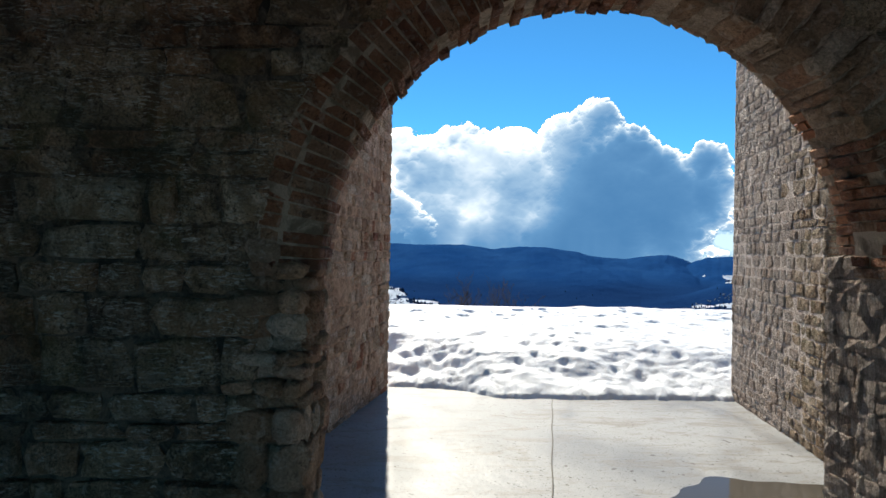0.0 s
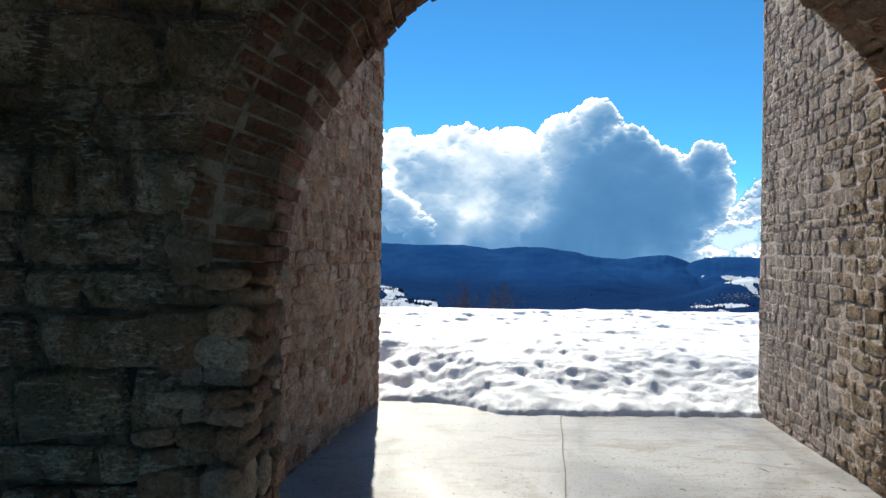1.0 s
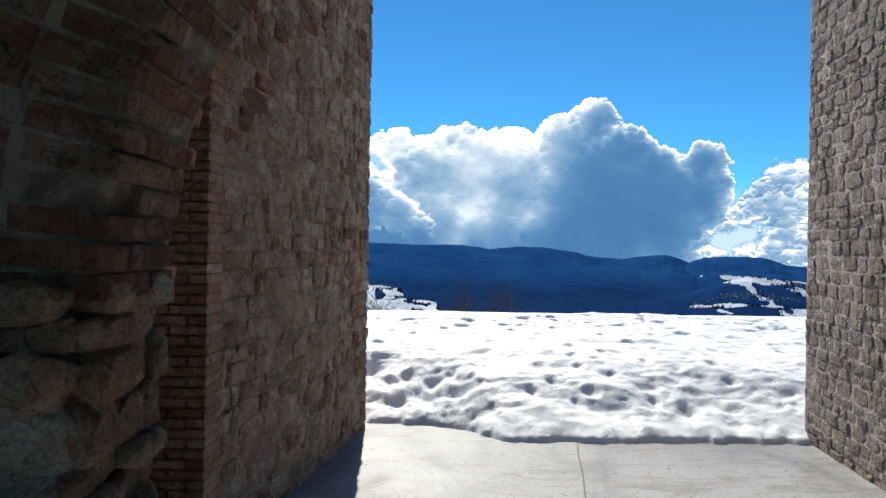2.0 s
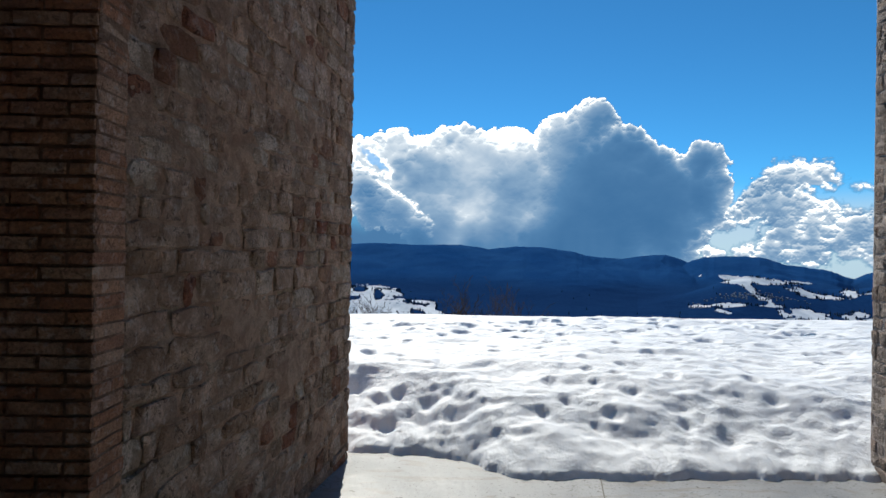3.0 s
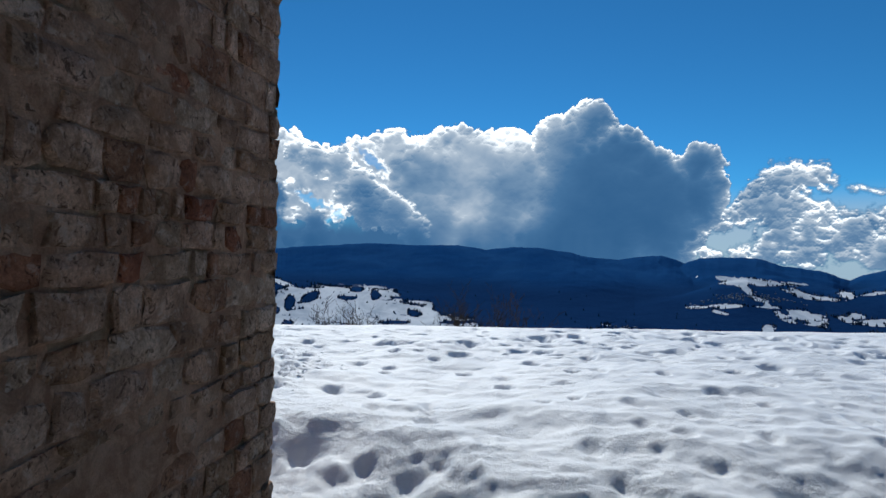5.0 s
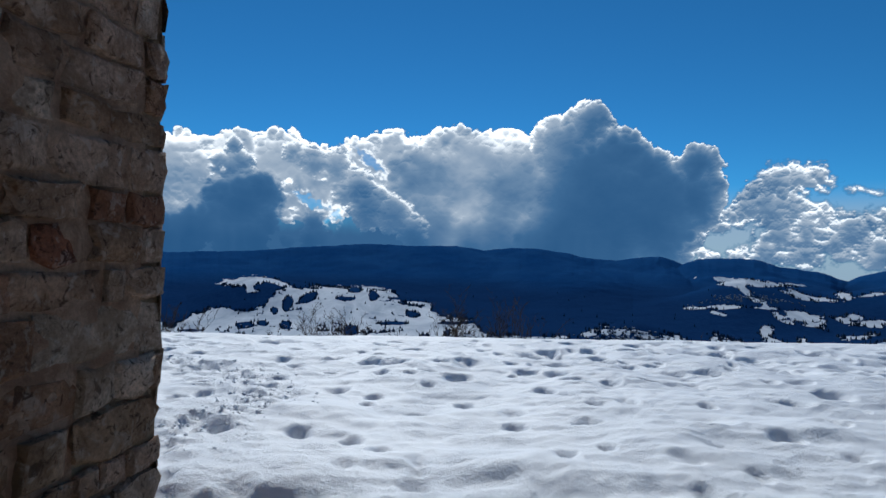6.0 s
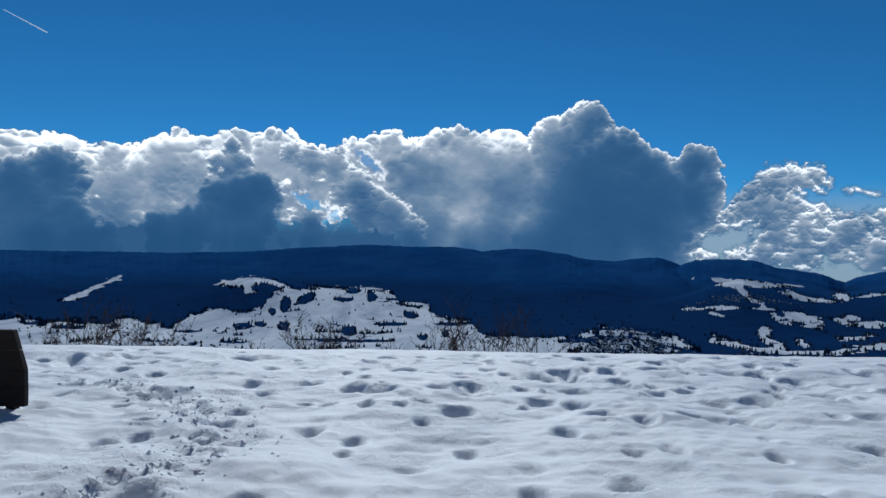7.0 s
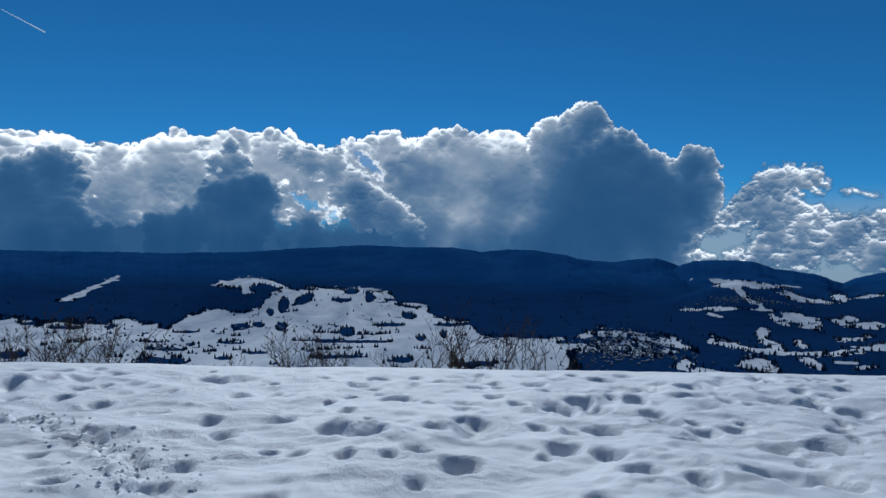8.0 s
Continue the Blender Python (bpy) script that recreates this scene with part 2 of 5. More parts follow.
def grid_mesh(name, xs, ys, zs, material):
    """A smooth sheet from 2D arrays of x, y, z."""
    h, w = xs.shape
    me = bpy.data.meshes.new(name)
    me.vertices.add(h * w)
    me.vertices.foreach_set("co", np.stack([xs, ys, zs], -1).astype(np.float32).ravel())
    i = np.arange(h * w).reshape(h, w)
    quads = np.stack([i[:-1, :-1], i[:-1, 1:], i[1:, 1:], i[1:, :-1]], -1).reshape(-1)
    nq = len(quads) // 4
    me.loops.add(nq * 4)
    me.loops.foreach_set("vertex_index", quads.astype(np.int32))
    me.polygons.add(nq)
    me.polygons.foreach_set("loop_start", np.arange(0, nq * 4, 4, dtype=np.int32))
    me.polygons.foreach_set("use_smooth", np.ones(nq, dtype=bool))
    me.materials.append(material)
    me.update(calc_edges=True)
    me.validate()
    return me


def set_attr(me, name, values):
    at = me.attributes.new(name, "FLOAT", "POINT")
    at.data.foreach_set("value", np.asarray(values, dtype=np.float32).ravel())


def part(name, me, parent=None, m=None, label=""):
    ob = new(name, me)
    if parent is not None:
        ob.parent = parent
    if m is not None:
        ob.matrix_basis = m
    return tagged(ob, label) if label else ob


def box(x0, x1, y0, y1, z0, z1):
    v = [(x, y, z) for z in (z0, z1) for y in (y0, y1) for x in (x0, x1)]
    f = [(0, 2, 3, 1), (4, 5, 7, 6), (0, 1, 5, 4), (2, 6, 7, 3), (0, 4, 6, 2), (1, 3, 7, 5)]
    return v, f


def merge(parts):
    verts, faces = [], []
    for v, f in parts:
        k = len(verts)
        verts += list(v)
        faces += [tuple(i + k for i in q) for q in f]
    return verts, faces


def beam(a, b, ra, rb, sides=5):
    """A tapered stick from a to b."""
    a, b = Vector(a), Vector(b)
    q = (b - a).to_track_quat("Z", "Y")
    v, f = [], []
    for c, r in ((a, ra), (b, rb)):
        for k in range(sides):
            w = 2 * math.pi * k / sides
            v.append(tuple(c + q @ Vector((r * math.cos(w), r * math.sin(w), 0))))
    for k in range(sides):
        f.append((k, (k + 1) % sides, sides + (k + 1) % sides, sides + k))
    f.append(tuple(range(sides, 2 * sides)))
    f.append(tuple(reversed(range(sides))))
    return v, f


def stone_form(r, rough=1.0, bulge=1.0):
    """One stone of unit width and height: the back at z 0, the worn front at z 1."""
    ring = [(-0.5, -0.5), (0, -0.5), (0.5, -0.5), (0.5, 0), (0.5, 0.5), (0, 0.5), (-0.5, 0.5), (-0.5, 0)]
    v = []
    skew = [(r.uniform(-0.06, 0.06) * rough, r.uniform(-0.07, 0.07) * rough) for _ in ring]
    for size, z in ((0.97, -0.4), (0.955, 0.55), (0.80, 1.0)):
        for (x, y), (a, b) in zip(ring, skew):
            corner = 0.94 if x and y else 1.0
            j = 0.03 * rough
            v.append((x * size * corner + a * 0.8 + r.uniform(-j, j), y * size * corner + b * 0.8 + r.uniform(-j, j),
                      z + (r.uniform(-0.22, 0.12) * rough if z > 0 else 0)))
    v.append((r.uniform(-0.1, 0.1), r.uniform(-0.1, 0.1), 1.0 + 0.22 * bulge * r.uniform(0.0, 1.0)))
    f = []
    for k in range(8):
        n = (k + 1) % 8
        f += [(k, n, 8 + n, 8 + k), (8 + k, 8 + n, 16 + n, 16 + k), (16 + k, 16 + n, 24)]
    return v, f


def chunk_form(r):
    """A rounded broken stone of unit width and height, proud towards +z."""
    v, f, n = [], [], 9
    lump = r.uniform(0.82, 1.12, (6, n))
    for i, (rad, z) in enumerate(((0.50, -0.4), (0.53, 0.35), (0.50, 0.72), (0.38, 0.95))):
        for k in range(n):
            w = 2 * math.pi * (k + 0.5 * (i % 2)) / n
            cx, cy = math.cos(w), math.sin(w)
            sq = 1.0 / max(abs(cx), abs(cy)) ** 0.75
            v.append((rad * cx * sq * lump[i, k], rad * cy * sq * lump[i, k], z * (1 if i == 0 else r.uniform(0.86, 1.1))))
    v.append((r.uniform(-0.1, 0.1), r.uniform(-0.1, 0.1), 1.05))
    for i in range(3):
        f += [(i * n + k, i * n + (k + 1) % n, (i + 1) * n + (k + 1) % n, (i + 1) * n + k) for k in range(n)]
    f += [(3 * n + k, 3 * n + (k + 1) % n, 4 * n) for k in range(n)]
    return v, f


def brick_form(r):
    v = []
    for z, s in ((-0.5, 1.0), (0.36, 1.0), (0.5, 0.955)):
        for x, y in ((-0.5, -0.5), (0.5, -0.5), (0.5, 0.5), (-0.5, 0.5)):
            v.append((x * s + r.uniform(-0.012, 0.012), y * (s if s == 1 else 0.9) + r.uniform(-0.04, 0.04), z + r.uniform(-0.03, 0.03)))
    f = [(0, 3, 2, 1), (8, 9, 10, 11)]
    for a in (0, 4):
        f += [(a + k, a + (k + 1) % 4, a + 4 + (k + 1) % 4, a + 4 + k) for k in range(4)]
    return v, f


def wall_frame(origin, along, out):
    """A frame on a wall's face: x along it, y up, z out of it."""
    a, o = Vector(along).normalized(), Vector(out).normalized()
    up = o.cross(a)
    m = Matrix((a, up, o)).transposed().to_4x4()
    m.translation = origin
    return m


def courses(r, length, height, rows, lengths, start=0.0):
    """Stones in courses: centre u, v, width, height."""
    v, out = start, []
    while v < height:
        h = r.uniform(*rows)
        u = -r.uniform(0, lengths[0])
        while u < length:
            w = r.uniform(*lengths) * (0.75 + 0.25 * h / rows[0])
            a, b = max(u, 0.0), min(u + w, length)
            if b - a > 0.05:
                out.append(((a + b) / 2, v + h / 2, b - a, h))
            u += w
        v += h
    return out


def lay(parent, spots, frame_m, forms, joined_mat, joint, depth, near, r, name="stone", tilt=2.0):
    """Lays stones on a wall: those for which near(u, v) holds as parts, the rest joined."""
    rest, count = [], 0
    for u, v, w, h in spots:
        d = depth * r.uniform(0.55, 1.3)
        m = frame_m @ pose(u, v, 0, r.uniform(-tilt, tilt), r.uniform(-tilt, tilt), r.uniform(-1.2, 1.2)) @ Matrix.Diagonal((max(w - joint, 0.03), max(h - joint, 0.03), d, 1))
        if near(u, v) and count < 300:
            part(name, forms[int(r.integers(len(forms)))], parent, m)
            count += 1
        else:
            src = forms[int(r.integers(len(forms)))]
            rest.append(([tuple(m @ p.co) for p in src.vertices], [tuple(p.vertices) for p in src.polygons]))
    if rest:
        me = from_arrays(name, *merge(rest), joined_mat)
        tagged(part(name + "work", me, parent), kind="stuff")


def forms(name, n, material, maker, seed):
    r = np.random.default_rng(seed)
    return [from_arrays(name, *maker(r), material) for _ in range(n)]


def structure(name, data, label, category):
    return tagged(new(name, data), label, category, kind="structure")


def fbm(x, y, octaves=5, seed=0, gain=0.5):
    """Layered value noise over arrays, about -1 to 1."""
    r = np.random.default_rng(seed)
    total, amp, norm = np.zeros_like(x, dtype=float), 1.0, 0.0
    for _ in range(octaves):
        table = r.uniform(-1, 1, (256, 256))
        ix, iy = np.floor(x).astype(int), np.floor(y).astype(int)
        fx, fy = x - ix, y - iy
        fx, fy = fx * fx * (3 - 2 * fx), fy * fy * (3 - 2 * fy)
        a, b = table[iy & 255, ix & 255], table[iy & 255, (ix + 1) & 255]
        c, d = table[(iy + 1) & 255, ix & 255], table[(iy + 1) & 255, (ix + 1) & 255]
        total += amp * ((a * (1 - fx) + b * fx) * (1 - fy) + (c * (1 - fx) + d * fx) * fy)
        norm += amp
        amp *= gain
        x, y = x * 2.03 + 17.3, y * 2.03 + 9.1
    return total / norm


def smooth(a, b, x):
    k = np.clip((x - a) / (b - a), 0, 1)
    return k * k * (3 - 2 * k)


# ---- ground: the snow field before the gate ----

def field_height(x, y):
    base = np.interp(y, [8.3, 9.1, 9.6, 10.3, 11.0, 12.0, 15.5, 18.4, 21.0, 21.6, 24, 30], [-0.12, -0.04, 0.12, 0.34, 0.46, 0.50, 0.43, 0.30, 0.12, 0.0, -1.6, -8.0])
    return base


# melted prints sunk into the snow: x, y and half width
PRINTS_EDGE = [(2.91, 20.53, 0.14), (-6.76, 20.16, 0.15), (3.30, 20.09, 0.18), (0.04, 20.04, 0.10), (5.84, 19.89, 0.12), (-0.58, 19.85, 0.16), (-5.93, 19.84, 0.17), (-1.50, 19.76, 0.10),
               (-4.15, 19.76, 0.13), (-3.32, 19.65, 0.21), (-2.92, 19.57, 0.11), (2.01, 19.54, 0.13), (0.39, 19.23, 0.13), (4.42, 19.14, 0.18), (6.93, 19.09, 0.14), (3.49, 19.06, 0.34),
               (6.04, 18.96, 0.11), (1.41, 18.89, 0.14), (2.63, 18.89, 0.26), (2.05, 18.60, 0.15), (4.14, 18.44, 0.18), (-0.28, 18.33, 0.18), (6.17, 18.33, 0.13), (1.21, 18.27, 0.11),
               (5.86, 18.23, 0.10), (4.31, 18.17, 0.11), (2.88, 18.16, 0.08), (4.50, 18.07, 0.13), (2.36, 18.05, 0.17), (-5.02, 18.04, 0.07)]
PRINTS_FAR = [(-0.79, 18.03, 0.09), (3.16, 18.03, 0.13), (0.14, 18.02, 0.07), (1.51, 17.92, 0.11), (-4.71, 17.91, 0.11), (4.79, 17.88, 0.14), (-1.06, 17.73, 0.08), (-0.11, 17.72, 0.20),
              (-5.21, 17.70, 0.08), (6.02, 17.68, 0.17), (2.53, 17.64, 0.16), (-4.02, 17.64, 0.12), (0.26, 17.60, 0.07), (5.30, 17.58, 0.09), (3.16, 17.36, 0.13), (1.61, 17.30, 0.17),
              (-1.66, 17.30, 0.06), (2.13, 17.24, 0.14), (5.43, 17.13, 0.06), (-1.12, 17.03, 0.10), (-0.72, 17.03, 0.10), (4.04, 16.87, 0.07), (3.45, 16.84, 0.08), (5.21, 16.82, 0.12),
              (-2.23, 16.70, 0.09), (-1.40, 16.69, 0.13), (-0.40, 16.57, 0.06), (3.81, 16.55, 0.14), (-0.03, 16.51, 0.11), (1.54, 16.49, 0.13)]
PRINTS_MIDDLE = [(3.40, 16.46, 0.15), (2.24, 16.41, 0.20), (0.35, 16.34, 0.12), (1.86, 16.30, 0.12), (-0.75, 16.29, 0.16), (-1.91, 16.15, 0.12), (-0.36, 16.11, 0.20), (4.89, 16.11, 0.07),
                 (3.06, 16.05, 0.17), (4.43, 15.98, 0.16), (4.54, 15.81, 0.11), (1.65, 15.79, 0.17), (-1.27, 15.65, 0.07), (0.16, 15.59, 0.11), (1.41, 15.58, 0.08), (-0.99, 15.58, 0.10),
                 (-3.44, 15.55, 0.08), (2.03, 15.54, 0.15), (-0.09, 15.44, 0.06), (-0.50, 15.43, 0.09), (0.57, 15.22, 0.17), (-1.91, 15.19, 0.11), (2.16, 15.06, 0.14), (3.37, 15.00, 0.22),
                 (3.79, 14.92, 0.19), (2.62, 14.87, 0.12), (0.18, 14.81, 0.09), (-2.79, 14.75, 0.11)]
PRINTS_BEFORE = [(5.33, 14.51, 0.17), (1.64, 14.39, 0.13), (-2.57, 14.26, 0.09), (-0.49, 14.22, 0.08), (-2.82, 14.06, 0.10), (0.60, 14.00, 0.09), (-0.52, 13.83, 0.07), (2.49, 13.80, 0.10),
                 (2.11, 13.74, 0.07), (3.32, 13.59, 0.08), (-1.60, 13.36, 0.08), (4.40, 13.07, 0.11), (1.83, 13.00, 0.13), (1.05, 12.89, 0.10), (-1.06, 12.77, 0.11), (-1.81, 12.74, 0.14),
                 (-0.53, 12.53, 0.08), (3.46, 12.40, 0.11), (-0.23, 12.22, 0.09), (1.76, 12.15, 0.06), (1.35, 12.03, 0.08), (-1.95, 12.01, 0.08), (-1.54, 11.97, 0.09), (0.14, 11.97, 0.09)]
PRINTS_GATE = [(1.34, 11.91, 0.08), (2.29, 11.79, 0.11), (-0.47, 11.77, 0.07), (0.13, 11.75, 0.07), (4.63, 11.69, 0.12), (2.76, 11.58, 0.07), (0.14, 11.45, 0.09), (4.17, 11.42, 0.13),
               (2.19, 11.27, 0.08), (4.51, 11.19, 0.09), (2.50, 10.96, 0.08), (0.62, 10.92, 0.08), (4.26, 10.82, 0.09), (1.58, 10.80, 0.10), (2.16, 10.76, 0.09), (-0.41, 10.71, 0.09),
               (0.26, 10.67, 0.11), (-0.04, 10.53, 0.11), (2.50, 10.45, 0.11), (3.96, 10.40, 0.12), (4.26, 10.31, 0.10), (-0.27, 10.29, 0.14), (1.69, 10.23, 0.08), (-0.10, 10.17, 0.09),
               (0.27, 10.16, 0.16), (-0.47, 10.15, 0.14), (1.36, 9.99, 0.07), (3.63, 9.95, 0.15), (2.16, 9.94, 0.10), (2.99, 9.86, 0.09), (1.93, 9.77, 0.08), (3.39, 9.65, 0.14)]


def spaced(lo, hi, step, out, far):
    """Close steps between lo and hi, widening to far on both sides."""
    mid = list(np.arange(lo, hi, step))
    s, p, right = step, hi, []
    while p < far:
        right.append(p)
        s *= out
        p += s
    s, p, left = step, lo, []
    while p > -far:
        s *= out
        p -= s
        left.append(p)
    return np.array(left[::-1] + mid + right)


def snow_field():
    gx = spaced(-7.2, 8.5, 0.035, 1.035, 75.0)
    gy = np.concatenate([np.arange(-75, 8.3, 1.19), np.arange(8.3, 17.5, 0.033), np.arange(17.5, 22.2, 0.05), np.arange(22.2, 30, 0.4)])
    x, y = np.meshgrid(gx, gy)
    z = field_height(x, y)
    # the melted lip along the slab is wavy
    lip = np.interp(x, [-3, -0.93, -0.17, 0.25, 0.45, 0.60, 0.85, 1.17, 1.87, 3.28, 4.5, 7], [9.86, 9.80, 9.72, 9.60, 9.48, 9.26, 9.05, 8.95, 8.96, 9.05, 9.03, 8.9])
    lip = lip + 0.05 * fbm(x * 2.3, x * 0 + 2.0, 3, 10) + 0.09 * fbm(x * 6, y * 3, 4, 13, 0.6)
    near_gate = (x > -3) & (x < 7) & (y < 12)
    floor_z = -0.03 - 0.05 * np.maximum(y - 6.5, 0)
    past = y - lip
    z = np.where(near_gate, np.minimum(z, floor_z + 0.036 * np.sqrt(np.clip(past / 0.05, 0, 1)) + 0.46 * np.maximum(past, 0)), z)
    wide = 0.10 * fbm(x * 0.35, y * 0.35, 3, 3) + 0.085 * fbm(x * 0.8, y * 1.2, 3, 4) + 0.055 * fbm(x * 1.7, y * 2.6, 4, 5, 0.55) + 0.034 * fbm(x * 1.3, y * 4.5, 4, 15, 0.55)
    lumps = 0.05 * fbm(x * 2.4, y * 3.2, 4, 16, 0.6) * smooth(9.05, 9.5, y) * (1 - smooth(10.6, 12.4, y))
    z += (wide * smooth(9.1, 9.8, y) + lumps) * (1 - 0.75 * smooth(19.5, 21.0, y))
    z += 0.013 * fbm(x * 7, y * 8, 3, 6, 0.6) * (0.4 + 0.6 * smooth(-0.1, 0.3, fbm(x * 0.7, y * 0.7, 3, 19)))
    r = np.random.default_rng(11)
    told = PRINTS_EDGE + PRINTS_FAR + PRINTS_MIDDLE + PRINTS_BEFORE + PRINTS_GATE
    marks = [(px, py, w, 1.0 if py > 12 else 0.52 if w < 0.11 else 0.36) for px, py, w in told]
    spots = np.array([(px, py) for px, py, _ in told])
    for _ in range(760):                                  # older, fainter prints over the rest of the field
        px, py = r.uniform(-14, 20), r.uniform(10.2, 20.8)
        seen = -5.5 < px < 6.5 and py < 18.5
        if np.min(np.hypot(spots[:, 0] - px, spots[:, 1] - py)) > 0.5 and (not seen or r.uniform() < 0.6):
            marks.append((px, py, r.uniform(0.06, 0.17), r.uniform(0.35, 0.75) if seen else r.uniform(0.4, 1.0)))
    for _ in range(90):                                   # the much-walked strip before the edge
        px, py = r.uniform(0.5, 9.0), r.uniform(16.0, 20.6)
        if np.min(np.hypot(spots[:, 0] - px, spots[:, 1] - py)) > 0.28:
            marks.append((px, py, r.uniform(0.08, 0.24), r.uniform(0.4, 0.9)))
    trail_y = [12.0, 12.84, 13.59, 14.3, 15.0, 15.7, 16.35, 17.0]
    trail_x = [-2.3, -2.13, -1.79, -1.87, -2.25, -2.8, -3.6, -4.8]
    for _ in range(34):                                   # fresh steps along the trodden trail
        py = r.uniform(12.0, 16.9)
        marks.append((np.interp(py, trail_y, trail_x) + r.normal(0, 0.16), py, r.uniform(0.06, 0.11), r.uniform(0.3, 0.6)))
    for px, py, w, k in marks:
        ang = r.uniform(-0.3, 0.3)
        la, lb = 1.0 * w, 0.62 * w + 0.045
        j0, j1 = np.searchsorted(gx, px - 0.8), np.searchsorted(gx, px + 0.8)
        i0, i1 = np.searchsorted(gy, py - 0.8), np.searchsorted(gy, py + 0.8)
        dx, dy = x[i0:i1, j0:j1] - px, y[i0:i1, j0:j1] - py
        wob = 1 + 0.38 * fbm(dx * 4.5 + px * 7, dy * 4.5 + py * 5, 3, 12)
        u = (dx * math.cos(ang) + dy * math.sin(ang)) / la * wob
        v = (-dx * math.sin(ang) + dy * math.cos(ang)) / lb * wob
        d = np.sqrt(u * u + np.where(v > 0, 0.62, 1.5) * v * v)      # melted back towards the sun, steep on the other side
        z[i0:i1, j0:j1] += k * (-min(0.05 + 0.60 * w, 0.15) * (1 - smooth(0.05, 1.45, d)) - 0.016 * np.exp(-(d / 2.4) ** 2) + 0.012 * np.exp(-((d - 1.6) / 0.4) ** 2))
    cut = smooth(-0.05, 0.05, past)
    z = np.where(near_gate, (floor_z - 0.03) * (1 - cut) + np.maximum(z, floor_z + 0.02) * cut, z)
    # a trodden trail with thrown-up crumbs, from the board round to the gate
    tx = np.interp(y, trail_y, trail_x)
    band = np.exp(-((x - tx + 0.25 * fbm(y * 0.9, y * 0 + 3, 2, 17)) / 0.34) ** 2) * smooth(11.6, 12.2, y) * (1 - smooth(16.8, 17.3, y))
    z += band * (0.07 * fbm(x * 4.2, y * 4.2, 3, 8, 0.55) + 0.035 * smooth(0.10, 0.2, fbm(x * 8, y * 8, 2, 9)) - 0.02)
    structure("ground_snow_field", grid_mesh("snow_field", x, y, z, snow), "sunlit white snow field dotted with melted footprints", "snow")
    verts, faces = [], []
    for _ in range(900):
        py = r.uniform(11.9, 17.0)
        px = np.interp(py, trail_y, trail_x) + r.normal(0, 0.30)
        i, j = min(np.searchsorted(gy, py), len(gy) - 1), min(np.searchsorted(gx, px), len(gx) - 1)
        q = 0.006 + 0.026 * r.uniform() ** 3
        c, k = np.array([gx[j], gy[i], z[i, j] + 0.15 * q]), len(verts)
        dirs = [(1, 0, 0), (-1, 0, 0), (0, 1, 0), (0, -1, 0), (0, 0, 1), (0, 0, -1)]
        verts += [tuple(c + np.array(e) * (q, q, 0.6 * q) * r.uniform(0.7, 1.35, 3) + r.uniform(-0.2, 0.2, 3) * q) for e in dirs]
        faces += [(k + a, k + b, k + t) for t in (4,) for a, b in ((0, 2), (2, 1), (1, 3), (3, 0))] + [(k + b, k + a, k + 5) for a, b in ((0, 2), (2, 1), (1, 3), (3, 0))]
    tagged(new("snow_crumbs", from_arrays("snow_crumbs", verts, faces, snow)), "loose white snow crumbs thrown up along a trodden trail", "snow crumbs", kind="stuff")


snow_field()

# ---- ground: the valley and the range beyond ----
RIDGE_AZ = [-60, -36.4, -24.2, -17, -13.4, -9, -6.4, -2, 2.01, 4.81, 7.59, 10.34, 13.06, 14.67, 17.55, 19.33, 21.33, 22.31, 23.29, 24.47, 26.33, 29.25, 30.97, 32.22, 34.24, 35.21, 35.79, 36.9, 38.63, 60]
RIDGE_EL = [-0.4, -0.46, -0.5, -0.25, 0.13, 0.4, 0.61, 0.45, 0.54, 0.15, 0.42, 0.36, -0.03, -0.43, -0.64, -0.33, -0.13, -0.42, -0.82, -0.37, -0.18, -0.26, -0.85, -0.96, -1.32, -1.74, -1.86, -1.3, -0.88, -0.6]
VALLEY = -195.0
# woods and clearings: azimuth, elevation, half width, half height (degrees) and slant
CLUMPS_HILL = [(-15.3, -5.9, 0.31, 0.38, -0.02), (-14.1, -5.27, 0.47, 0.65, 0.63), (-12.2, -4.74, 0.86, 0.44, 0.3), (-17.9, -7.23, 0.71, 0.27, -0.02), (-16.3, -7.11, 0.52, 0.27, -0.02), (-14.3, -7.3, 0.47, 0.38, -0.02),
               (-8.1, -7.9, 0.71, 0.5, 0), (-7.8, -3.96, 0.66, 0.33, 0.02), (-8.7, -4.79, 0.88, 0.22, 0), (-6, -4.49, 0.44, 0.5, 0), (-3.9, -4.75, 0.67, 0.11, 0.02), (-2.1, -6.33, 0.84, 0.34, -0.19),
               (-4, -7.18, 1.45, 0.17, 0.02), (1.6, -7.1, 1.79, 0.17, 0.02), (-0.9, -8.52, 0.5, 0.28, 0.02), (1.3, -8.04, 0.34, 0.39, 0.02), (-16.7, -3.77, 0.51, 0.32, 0)]
